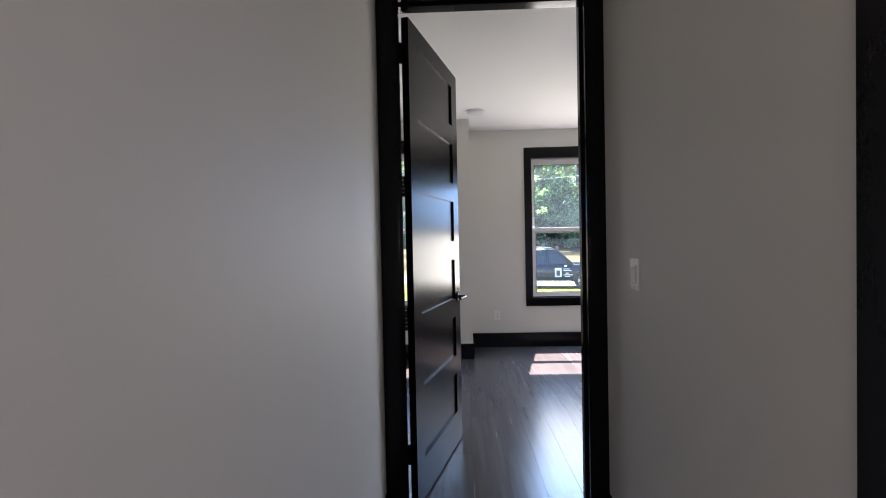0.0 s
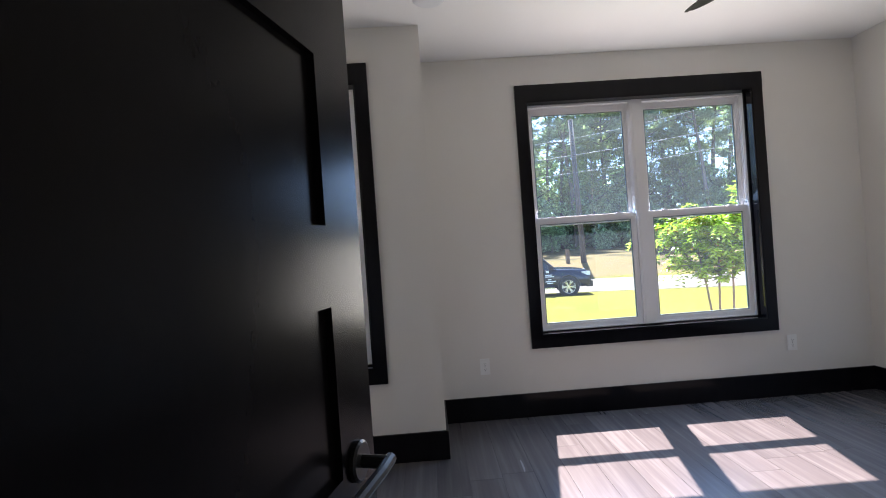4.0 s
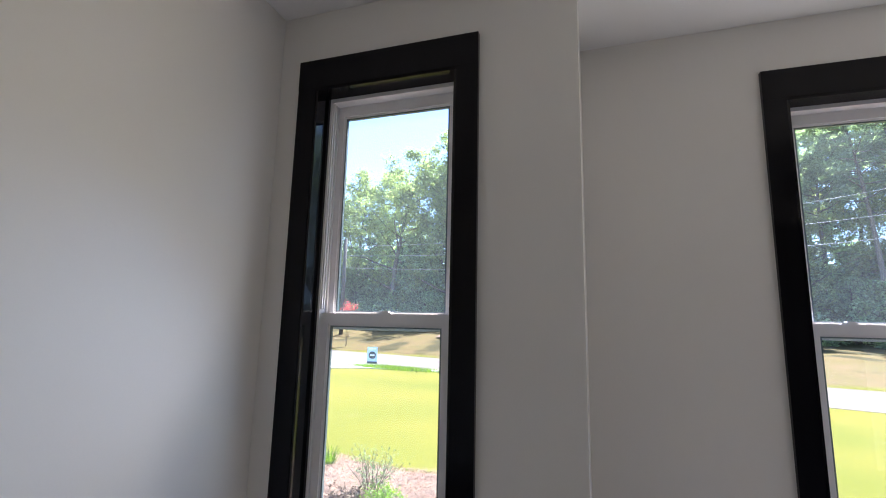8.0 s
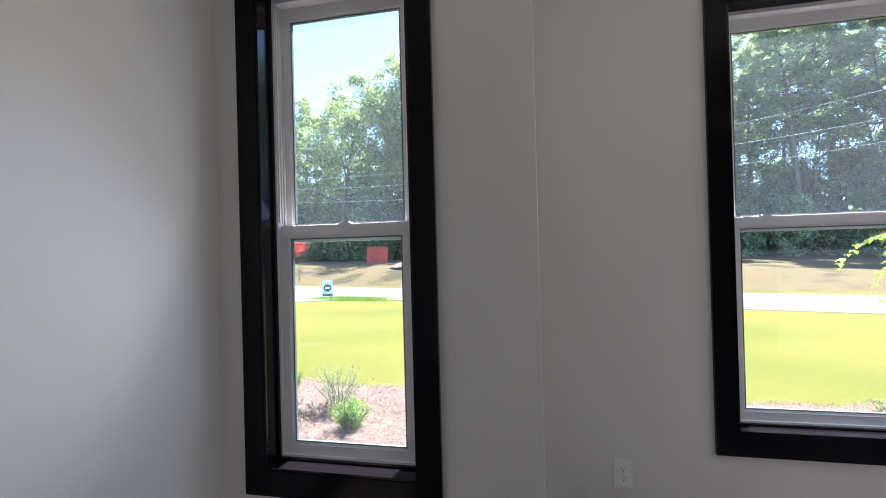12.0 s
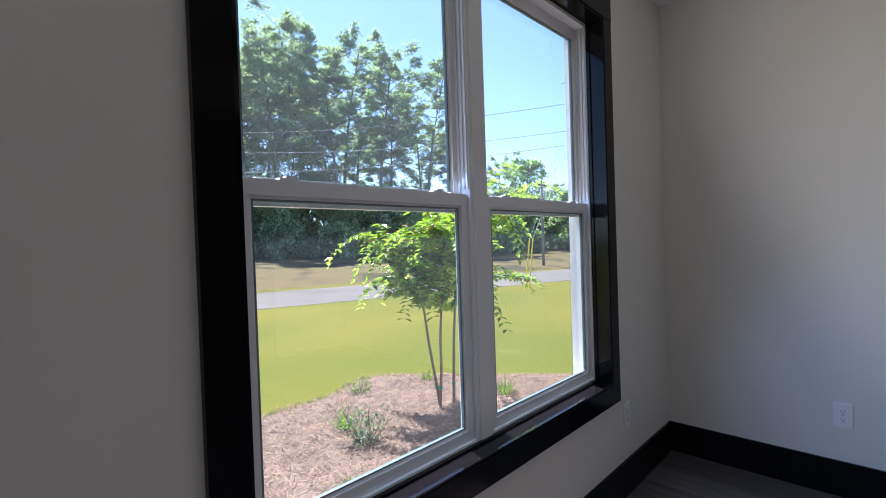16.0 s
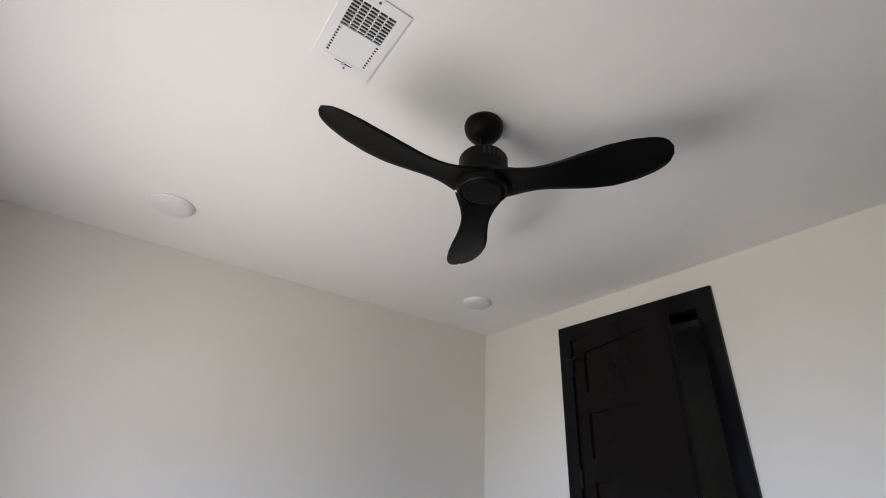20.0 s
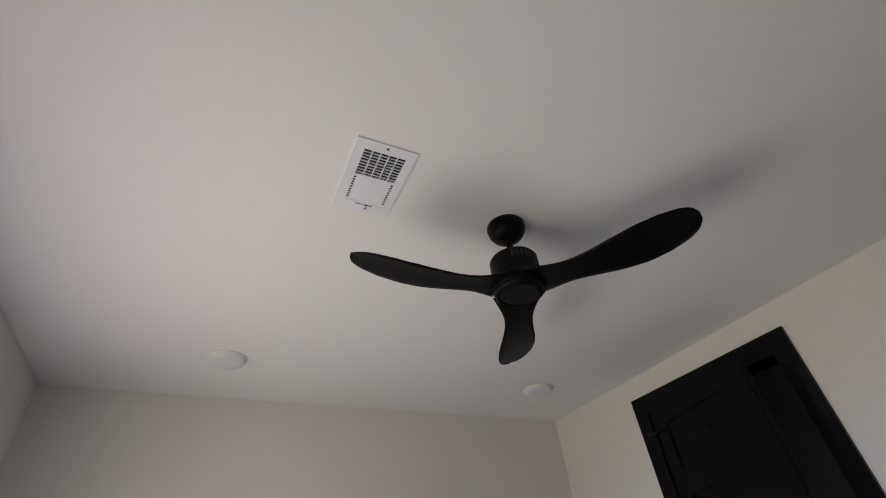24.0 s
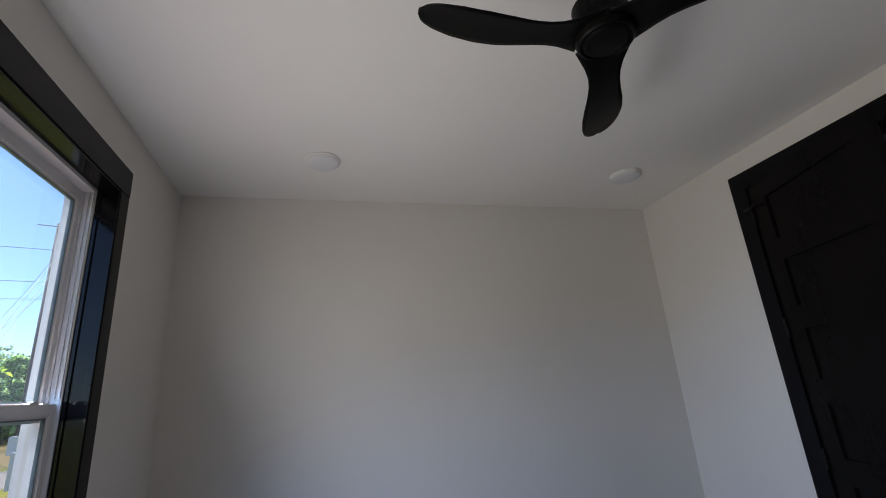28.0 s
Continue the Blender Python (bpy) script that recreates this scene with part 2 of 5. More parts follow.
def plank_material():
    m, t, p, n, l = nodes_of("dark_vinyl_plank")
    co, info = n.new("ShaderNodeTexCoord"), n.new("ShaderNodeObjectInfo")
    shift = n.new("ShaderNodeVectorMath")
    shift.operation = "MULTIPLY_ADD"
    shift.inputs[1].default_value = (1, 1, 1)
    comb = n.new("ShaderNodeCombineXYZ")
    mul = n.new("ShaderNodeMath")
    mul.operation, mul.inputs[1].default_value = "MULTIPLY", 37.0
    l.new(info.outputs["Random"], mul.inputs[0])
    l.new(mul.outputs[0], comb.inputs[0])
    l.new(mul.outputs[0], comb.inputs[1])
    l.new(co.outputs["Object"], shift.inputs[0])
    l.new(comb.outputs[0], shift.inputs[2])
    mp = n.new("ShaderNodeMapping")
    mp.inputs["Scale"].default_value = (22, 0.9, 1)
    l.new(shift.outputs[0], mp.inputs[0])
    streak = n.new("ShaderNodeTexNoise")
    streak.inputs["Scale"].default_value, streak.inputs["Detail"].default_value, streak.inputs["Distortion"].default_value = 1.4, 7, 0.4
    l.new(mp.outputs[0], streak.inputs["Vector"])
    mp2 = n.new("ShaderNodeMapping")
    mp2.inputs["Scale"].default_value = (5, 0.7, 1)
    l.new(shift.outputs[0], mp2.inputs[0])
    cloud = n.new("ShaderNodeTexNoise")
    cloud.inputs["Scale"].default_value, cloud.inputs["Detail"].default_value = 1.5, 3
    l.new(mp2.outputs[0], cloud.inputs["Vector"])
    add = n.new("ShaderNodeMath")
    add.operation, add.inputs[1].default_value = "MULTIPLY_ADD", 0.6
    l.new(cloud.outputs[0], add.inputs[0])
    l.new(streak.outputs[0], add.inputs[2])
    ramp = n.new("ShaderNodeValToRGB")
    e = ramp.color_ramp.elements
    e[0].position, e[0].color = 0.45, (0.058, 0.049, 0.046, 1)
    e[1].position, e[1].color = 1.15, (0.094, 0.082, 0.076, 1)
    mid = e.new(0.78)
    mid.color = (0.073, 0.062, 0.058, 1)
    l.new(add.outputs[0], ramp.inputs[0])
    vary = n.new("ShaderNodeMapRange")
    vary.inputs["To Min"].default_value, vary.inputs["To Max"].default_value = 0.86, 1.14
    l.new(info.outputs["Random"], vary.inputs[0])
    hsv = n.new("ShaderNodeHueSaturation")
    l.new(vary.outputs[0], hsv.inputs["Value"])
    l.new(ramp.outputs[0], hsv.inputs["Color"])
    l.new(hsv.outputs[0], p.inputs["Base Color"])
    rr = n.new("ShaderNodeMapRange")
    rr.inputs["To Min"].default_value, rr.inputs["To Max"].default_value = 0.235, 0.29
    l.new(streak.outputs[0], rr.inputs[0])
    l.new(rr.outputs[0], p.inputs["Roughness"])
    p.inputs["Specular IOR Level"].default_value = 0.38
    bn = n.new("ShaderNodeBump")
    bn.inputs["Strength"].default_value, bn.inputs["Distance"].default_value = 0.01, 0.002
    l.new(streak.outputs[0], bn.inputs["Height"])
    l.new(bn.outputs[0], p.inputs["Normal"])
    return m


PLANK = plank_material()
SUBFLOOR = material("subfloor", (0.03, 0.028, 0.026), (0.05, 0.045, 0.04), 0.8)


# ---- building helpers ----
def box(bm, x0, x1, y0, y1, z0, z1):
    v = [bm.verts.new((x, y, z)) for x in (x0, x1) for y in (y0, y1) for z in (z0, z1)]
    for q in ((0, 1, 3, 2), (4, 6, 7, 5), (0, 4, 5, 1), (2, 3, 7, 6), (0, 2, 6, 4), (1, 5, 7, 3)):
        bm.faces.new([v[i] for i in q])
    return v


def bevel(bm, width, segments=2, angle=0.5):
    edges = [e for e in bm.edges if len(e.link_faces) == 2 and e.calc_face_angle(0) > angle]
    bmesh.ops.bevel(bm, geom=edges, offset=width, segments=segments, affect="EDGES", profile=0.5)


def mesh_of(bm, name, mat, smooth=False):
    bmesh.ops.recalc_face_normals(bm, faces=bm.faces[:])
    me = bpy.data.meshes.new(name)
    bm.to_mesh(me)
    bm.free()
    for m in (mat if isinstance(mat, (list, tuple)) else [mat]):
        me.materials.append(m)
    if smooth:
        for p in me.polygons:
            p.use_smooth = True
    return me


def part(name, bm, mat, parent, label="", smooth=False):
    me = bm if isinstance(bm, bpy.types.Mesh) else mesh_of(bm, name, mat, smooth)
    ob = new(name, me)
    ob.parent = parent
    if label:
        tagged(ob, label)
    return ob


def thing(name, label, category, at=(0, 0, 0), rz=0.0, group="", kind=""):
    ob = new(name)
    ob.matrix_world = pose(*at, 0, 0, rz)
    ob.empty_display_size = 0.05
    return tagged(ob, label, category, group, kind)


def solid(name, boxes, mat, label, category, kind="structure", bev=0.0):
    bm = bmesh.new()
    for b in boxes:
        box(bm, *b)
    if bev:
        bevel(bm, bev)
    ob = new(name, mesh_of(bm, name, mat))
    return tagged(ob, label, category, "", kind)


def bevelled(x0, x1, y0, y1, z0, z1, w=0.003, seg=2):
    bm = bmesh.new()
    box(bm, x0, x1, y0, y1, z0, z1)
    bevel(bm, w, seg)
    return bm


def lathe(profile, steps=32, axis="Z"):
    """A turned solid from (radius, height) pairs."""
    bm = bmesh.new()
    rings = []
    for r, h in profile:
        if r < 1e-5:
            rings.append([bm.verts.new((0, 0, h))])
        else:
            rings.append([bm.verts.new((r * math.cos(2 * math.pi * k / steps), r * math.sin(2 * math.pi * k / steps), h)) for k in range(steps)])
    for a, b in zip(rings, rings[1:]):
        for k in range(steps):
            j = (k + 1) % steps
            q = [a[k % len(a)], a[j % len(a)], b[j % len(b)], b[k % len(b)]]
            q = list(dict.fromkeys(q))
            if len(q) > 2:
                bm.faces.new(q)
    return bm


def tube(bm, path, radii, sides=8, cap=True):
    """A round tube along points, with a radius at each."""
    rings = []
    pts = [Vector(p) for p in path]
    for i, p in enumerate(pts):
        d = (pts[min(i + 1, len(pts) - 1)] - pts[max(i - 1, 0)]).normalized()
        a = d.orthogonal().normalized()
        if abs(d.z) < 0.98:
            a = d.cross(Vector((0, 0, 1))).normalized()
        b = d.cross(a)
        rings.append([bm.verts.new(p + radii[i] * (math.cos(2 * math.pi * k / sides) * a + math.sin(2 * math.pi * k / sides) * b)) for k in range(sides)])
    for r, s in zip(rings, rings[1:]):
        for k in range(sides):
            bm.faces.new((r[k], r[(k + 1) % sides], s[(k + 1) % sides], s[k]))
    if cap:
        bm.faces.new(rings[0][::-1])
        bm.faces.new(rings[-1])


# ---- room shell ----
T = 0.165
def wall_with_opening(x0, x1, y0, y1, z0, z1, o):
    """Boxes of a wall along x with one opening o = (x0, x1, z0, z1)."""
    out = [(x0, o[0], y0, y1, z0, z1), (o[1], x1, y0, y1, z0, z1), (o[0], o[1], y0, y1, o[3], z1)]
    if o[2] > z0:
        out.append((o[0], o[1], y0, y1, z0, o[2]))
    return out


solid("wall_front", wall_with_opening(JOG, RIGHT + 0.12, FRONT, FRONT + T, -0.3, CEIL, BIG), WALL, "white painted drywall around the twin window", "wall")
solid("wall_nook", wall_with_opening(LEFT - 0.12, JOG, NOOK, NOOK + T, -0.3, CEIL, SLIM) + [(JOG - 0.115, JOG, NOOK + T, FRONT + T, -0.3, CEIL)],
      WALL, "white painted drywall bump-out with the slim window", "wall")
solid("wall_left", [(LEFT - 0.12, LEFT, BACK, NOOK, -0.3, CEIL)], WALL, "plain white painted side wall", "wall")
solid("wall_right", [(RIGHT, RIGHT + 0.12, CLOSET_Y, FRONT, -0.3, CEIL)], WALL, "plain white painted side wall", "wall")
back = [(LEFT - 0.12, DOOR_L - 0.02, HALL_Y, BACK, -0.3, CEIL), (DOOR_L - 0.02, DOOR_R + 0.02, HALL_Y, BACK, DOOR_TOP + 0.02, CEIL),
        (DOOR_R + 0.02, STEP_X, HALL_Y, BACK, -0.3, CEIL), (STEP_X, CLO_L - 0.02, HALL_Y, CLOSET_Y, -0.3, CEIL),
        (CLO_L - 0.02, CLO_R + 0.02, CLOSET_Y - 0.125, CLOSET_Y, CLO_TOP + 0.02, CEIL), (CLO_R + 0.02, RIGHT + 0.12, HALL_Y, CLOSET_Y, -0.3, CEIL)]
solid("wall_back", back, WALL, "white painted wall with the entry and closet doors", "wall")
HD0, HD1 = 0.23, 1.046
solid("wall_hall_left", [(HALL_L - 0.12, HALL_L, HALL_END, HALL_Y, -0.3, CEIL)], WALL, "white painted hallway wall", "wall")
# Unseen opening at y -1.3 to -0.4, added to let the hall lamp in.
solid("wall_hall_right", [(HALL_R, HALL_R + 0.12, HD1, HALL_Y, -0.3, CEIL), (HALL_R, HALL_R + 0.12, -0.4, HD0, -0.3, CEIL), (HALL_R, HALL_R + 0.12, HALL_END, -1.3, -0.3, CEIL),
      (HALL_R, HALL_R + 0.12, -1.3, -0.4, 2.395, CEIL),
      (HALL_R, HALL_R + 0.12, HD0, HD1, 2.395, CEIL)], WALL, "white painted hallway wall with a light switch", "wall")
solid("wall_hall_end", [(HALL_L - 0.12, HALL_R + 0.12, HALL_END - 0.12, HALL_END, -0.3, CEIL)], WALL, "plain white wall that closes the hallway", "wall")
# Unseen walls, added to box in the hall lamp's opening.
solid("wall_unseen_side", [(HALL_R + 0.12, 3.4, -2.12, -2.0, -0.3, CEIL), (3.4, 3.52, -2.12, 0.22, -0.3, CEIL), (HALL_R + 0.12, 3.4, 0.1, 0.22, -0.3, CEIL)],
      WALL, "plain white unseen walls that close the added hall opening", "wall")
solid("ceiling", [(-0.7, JOG, -2.2, NOOK + T, CEIL, CEIL + 0.12), (JOG, RIGHT + 0.2, -2.2, FRONT + T, CEIL, CEIL + 0.12)], CEILING, "flat matte white ceiling", "ceiling")
solid("closet_shell", [(CLO_L - 0.4, CLO_R + 0.4, HALL_Y - 0.82, HALL_Y - 0.72, 0, CEIL), (CLO_L - 0.5, CLO_L - 0.4, HALL_Y - 0.82, HALL_Y, 0, CEIL),
      (CLO_R + 0.4, CLO_R + 0.5, HALL_Y - 0.82, HALL_Y, 0, CEIL)], WALL, "white painted closet interior in the dark", "wall")

# baseboards
BB, BT = 0.172, 0.014


def baseboard(name, x0, x1, y0, y1):
    ob = new(name, mesh_of(bevelled(x0, x1, y0, y1, 0.0, BB, 0.003), name, TRIM))
    return tagged(ob, "tall glossy black painted baseboard", "baseboard", "", "structure")


baseboard("baseboard_front", JOG + BT, RIGHT - BT, FRONT - BT, FRONT)
baseboard("baseboard_jog", JOG, JOG + BT, NOOK - BT, FRONT)
baseboard("baseboard_nook", LEFT + BT, JOG, NOOK - BT, NOOK)
baseboard("baseboard_left", LEFT, LEFT + BT, BACK + BT, NOOK)
baseboard("baseboard_right", RIGHT - BT, RIGHT, CLOSET_Y + BT, FRONT)
baseboard("baseboard_back_a", LEFT, DOOR_L - 0.080, BACK, BACK + BT)
baseboard("baseboard_back_b", DOOR_R + 0.080, STEP_X, BACK, BACK + BT)
baseboard("baseboard_back_d", STEP_X, CLO_L - 0.105, CLOSET_Y, CLOSET_Y + BT)
baseboard("baseboard_back_c", CLO_R + 0.105, RIGHT, CLOSET_Y, CLOSET_Y + BT)
baseboard("baseboard_hall_left", HALL_L, HALL_L + BT, HALL_END, HALL_Y)
baseboard("baseboard_hall_right", HALL_R - BT, HALL_R, HD1 + 0.1, HALL_Y)
baseboard("baseboard_hall_right_b", HALL_R - BT, HALL_R, -0.4, HD0 - 0.1)


# ---- windows ----
def sash(parent, name, x0, x1, z0, z1, y0, y1, stile, top, bottom, dusty=False):
    """A sash of four rails round a pane."""
    s = new(name)
    s.parent = parent
    tagged(s, "white vinyl sash")
    for nm, b in (("stile", (x0, x0 + stile, z0, z1)), ("stile", (x1 - stile, x1, z0, z1)), ("rail", (x0 + stile, x1 - stile, z1 - top, z1)), ("rail", (x0 + stile, x1 - stile, z0, z0 + bottom))):
        part(nm, bevelled(b[0], b[1], y0, y1, b[2], b[3], 0.0025), VINYL, s)
    bead = bmesh.new()
    ym = (y0 + y1) / 2
    for b in ((x0 + stile, x0 + stile + 0.008, z0 + bottom, z1 - top), (x1 - stile - 0.008, x1 - stile, z0 + bottom, z1 - top),
              (x0 + stile + 0.008, x1 - stile - 0.008, z1 - top - 0.008, z1 - top), (x0 + stile + 0.008, x1 - stile - 0.008, z0 + bottom, z0 + bottom + 0.008)):
        box(bead, b[0], b[1], y0 + 0.007, y1 - 0.004, b[2], b[3])
    part("glazing_bead", bead, VINYL, s)
    spacer = bmesh.new()
    a0, a1, c0, c1, w = x0 + stile + 0.008, x1 - stile - 0.008, z0 + bottom + 0.008, z1 - top - 0.008, 0.005
    for b in ((a0, a0 + w, c0, c1), (a1 - w, a1, c0, c1), (a0 + w, a1 - w, c1 - w, c1), (a0 + w, a1 - w, c0, c0 + w)):
        box(spacer, b[0], b[1], ym - 0.006, ym + 0.006, b[2], b[3])
    part("glass_spacer", spacer, SPACER, s, "dark grey-green glass spacer")
    bm = bmesh.new()
    box(bm, x0 + stile + 0.002, x1 - stile - 0.002, ym - 0.002, ym + 0.002, z0 + bottom + 0.002, z1 - top - 0.002)
    # dusty picks the glass with more glare haze put in.
    pane = part("pane", bm, GLASS_DUST_HAZE if dusty else GLASS, s, "clear window glass")
    pane.visible_shadow = False
    return s


def double_hung(win, x0, x1, z0, z1, y, dusty):
    """Frame, two sashes and locks of one unit between x0 and x1; y is its inner face."""
    f, d = 0.016, 0.075
    fr = bmesh.new()
    box(fr, x0, x0 + f, y, y + d, z0, z1)
    box(fr, x1 - f, x1, y, y + d, z0, z1)
    box(fr, x0 + f, x1 - f, y, y + d, z1 - f, z1)
    box(fr, x0 + f, x1 - f, y, y + d, z0, z0 + f)
    part("window_frame", fr, VINYL, win, "white vinyl frame")
    for a, b in ((x0 + f, x0 + f + 0.007), (x1 - f - 0.007, x1 - f)):
        st = bmesh.new()
        box(st, a, b, y + 0.038, y + 0.046, z0 + f, z1 - f)
        box(st, a, b, y + 0.004, y + 0.010, (z0 + z1) / 2 + 0.02, z1 - f)
        box(st, a, b, y + 0.020, y + 0.026, (z0 + z1) / 2 + 0.02, z1 - f)
        part("track", st, VINYL, win)
    zm = 1.452
    sash(win, "lower_sash", x0 + f + 0.002, x1 - f - 0.002, z0 + f, zm, y + 0.012, y + 0.038, 0.030, 0.038, 0.034)
    sash(win, "upper_sash", x0 + f + 0.002, x1 - f - 0.002, zm - 0.060, z1 - f, y + 0.046, y + 0.072, 0.028, 0.042, 0.058, dusty)
    n = 2 if x1 - x0 > 0.6 else 1
    for k in range(n):
        cx = x0 + (x1 - x0) * (k + 1) / (n + 1) + (0.12 * (1 if k else -1) if n == 2 else 0.0)
        lk = bmesh.new()
        box(lk, cx - 0.026, cx + 0.026, y + 0.014, y + 0.036, zm, zm + 0.006)
        box(lk, cx - 0.010, cx + 0.018, y + 0.012, y + 0.03, zm + 0.006, zm + 0.011)
        bevel(lk, 0.003)
        part("sash_lock", lk, VINYL, win, "small white cam lock")
    tl = bmesh.new()
    for k in (-1, 1):
        cx = (x0 + x1) / 2 + k * (x1 - x0) * 0.40
        box(tl, cx - 0.014, cx + 0.014, y + 0.016, y + 0.03, zm, zm + 0.004)
    part("tilt_latch", tl, VINYL, win)


def window(name, o, wall_y, units, label, dusty=False):
    x0, x1, z0, z1 = o
    w = thing(name, label, "window", (0, 0, 0), kind="structure")
    s, h, b, p = 0.078, 0.118, 0.090, 0.020
    yi = wall_y - p
    part("head_casing", bevelled(x0 - s, x1 + s, yi - 0.002, wall_y, z1, z1 + h, 0.002), TRIM, w, "black painted head casing")
    part("side_casing", bevelled(x0 - s, x0, yi, wall_y, z0, z1, 0.002), TRIM, w, "black painted side casing")
    part("side_casing", bevelled(x1, x1 + s, yi, wall_y, z0, z1, 0.002), TRIM, w, "black painted side casing")
    part("apron_casing", bevelled(x0 - s, x1 + s, yi - 0.001, wall_y, z0 - b, z0, 0.002), TRIM, w, "black painted bottom casing")
    yf = wall_y + 0.062
    j = 0.010
    e = -0.017
    part("side_jamb", bevelled(x0 - 0.003, x0 + j, wall_y + e, yf + 0.04, z0 + j, z1 - j, 0.0015), SILL_PAINT, w, "black jamb liner")
    part("side_jamb", bevelled(x1 - j, x1 + 0.003, wall_y + e, yf + 0.04, z0 + j, z1 - j, 0.0015), SILL_PAINT, w, "black jamb liner")
    part("head_jamb", bevelled(x0, x1, wall_y + e, yf + 0.04, z1 - j, z1 + 0.003, 0.0015), TRIM, w, "black jamb liner")
    part("sill_board", bevelled(x0, x1, wall_y + e, yf + 0.04, z0 - 0.003, z0 + j, 0.005, 4), SILL_PAINT, w, "glossy black sill board")
    stop = bmesh.new()
    g = j + 0.008
    box(stop, x0 + j, x0 + g, yf - 0.014, yf, z0 + j, z1 - j)
    box(stop, x1 - g, x1 - j, yf - 0.014, yf, z0 + j, z1 - j)
    box(stop, x0 + g, x1 - g, yf - 0.014, yf, z0 + j, z0 + g)
    bevel(stop, 0.003, 3)
    part("stop_bead", stop, SILL_PAINT, w)
    xa, xb, m = x0 + j, x1 - j, 0.030
    if units == 2:
        c = (x0 + x1) / 2
        double_hung(w, xa, c - m, z0 + j, z1 - j, yf, dusty)
        double_hung(w, c + m, xb, z0 + j, z1 - j, yf, dusty)
        part("mullion", bevelled(c - m, c + m, yf - 0.004, yf + 0.085, z0 + j, z1 - j, 0.002), VINYL, w, "white vinyl mullion")
    else:
        double_hung(w, xa, xb, z0 + j, z1 - j, yf, dusty)
    # outside trim
    ex = bmesh.new()
    yo = wall_y + T
    box(ex, x0 - 0.09, x0, yo, yo + 0.02, z0 - 0.09, z1 + 0.09)
    box(ex, x1, x1 + 0.09, yo, yo + 0.02, z0 - 0.09, z1 + 0.09)
    box(ex, x0, x1, yo, yo + 0.02, z1, z1 + 0.09)
    box(ex, x0, x1, yo, yo + 0.02, z0 - 0.09, z0)
    part("outside_trim", ex, VINYL, w)
    return w


window("window_1", BIG, FRONT, 2, "twin white double-hung window with black painted casing", True)
window("window_2", SLIM, NOOK, 1, "slim white double-hung window with black painted casing", True)


# ---- doors ----
def lever(parent, x, z, y, side):
    """A lever handle on a door face at y; side is the way out of the face, the lever points to the hinge."""
    h = new("handle")
    h.parent = parent
    tagged(h, "matte black lever handle")
    rose = lathe([(0, 0), (0.031, 0), (0.031, 0.006), (0.027, 0.009), (0, 0.009)], 24)
    bmesh.ops.transform(rose, matrix=Matrix.Translation((x, y, z)) @ Matrix.Rotation(radians(-90 * side), 4, "X"), verts=rose.verts[:])
    part("rose", rose, BLACK_METAL, h, smooth=False)
    bm = bmesh.new()
    tube(bm, [(x, y, z), (x, y + side * 0.05, z)], [0.010, 0.010], 12)
    tube(bm, [(x + 0.012, y + side * 0.05, z), (x - 0.03, y + side * 0.052, z), (x - 0.115, y + side * 0.05, z)], [0.0095, 0.009, 0.0085], 10)
    part("lever", bm, BLACK_METAL, h)


def panel_door(name, label, width, height, at, rz, panels=6, levers=True, hinges=(0.27, 0.93, 1.58, 2.22), lever_z=0.955, stop=False, flip=1):
    """A shaker door of stiles, rails and recessed panels; the hinge edge is at x=0, the leaf runs along +x, thickness along y."""
    d = thing(name, label, "door", at, rz, kind="structure")
    t, st, top, bot = 0.035, 0.115, 0.095, 0.205
    rail = 0.118
    ph = (height - top - bot - rail * (panels - 1)) / panels
    part("stile", bevelled(0, st, 0, t, 0, height, 0.0015), DOOR, d)
    part("stile", bevelled(width - st, width, 0, t, 0, height, 0.0015), DOOR, d)
    z = 0.0
    for k in range(panels + 1):
        h = bot if k == 0 else (top if k == panels else rail)
        part("rail", bevelled(st, width - st, 0, t, z, z + h, 0.0015), DOOR, d)
        z += h
        if k < panels:
            bm = bmesh.new()
            box(bm, st - 0.002, width - st + 0.002, 0.011, t - 0.011, z - 0.002, z + ph + 0.002)
            part("panel", bm, DOOR, d, "flat recessed panel")
            z += ph
    if levers:
        lever(d, width - 0.065, lever_z, 0, -1)
        lever(d, width - 0.065, lever_z, t, 1)
    for k, hz in enumerate(hinges):
        bm = bmesh.new()
        yk = t + 0.006 if flip > 0 else -0.006
        for j in range(5):
            tube(bm, [(-0.004, yk, hz - 0.05 + j * 0.02), (-0.004, yk, hz - 0.0315 + j * 0.02)], [0.0075, 0.0075], 10)
        box(bm, -0.0025, -0.0005, 0.004, t, hz - 0.05, hz + 0.05)
        hg = part("hinge", bm, FAN_BLACK, d, "matte black butt hinge")
        if stop and k == len(hinges) - 1:
            sb = bmesh.new()
            tube(sb, [(-0.004, yk + flip * 0.004, hz + 0.056), (0.045, yk + flip * 0.022, hz + 0.056)], [0.004, 0.004], 8)
            tube(sb, [(0.045, yk + flip * 0.022, hz + 0.056), (0.055, yk + flip * 0.02, hz + 0.056)], [0.010, 0.010], 10)
            tube(sb, [(-0.004, yk + flip * 0.004, hz + 0.056), (-0.045, yk + flip * 0.02, hz + 0.056)], [0.004, 0.010], 8)
            part("hinge_pin_stop", sb, BLACK_METAL, hg)
    return d


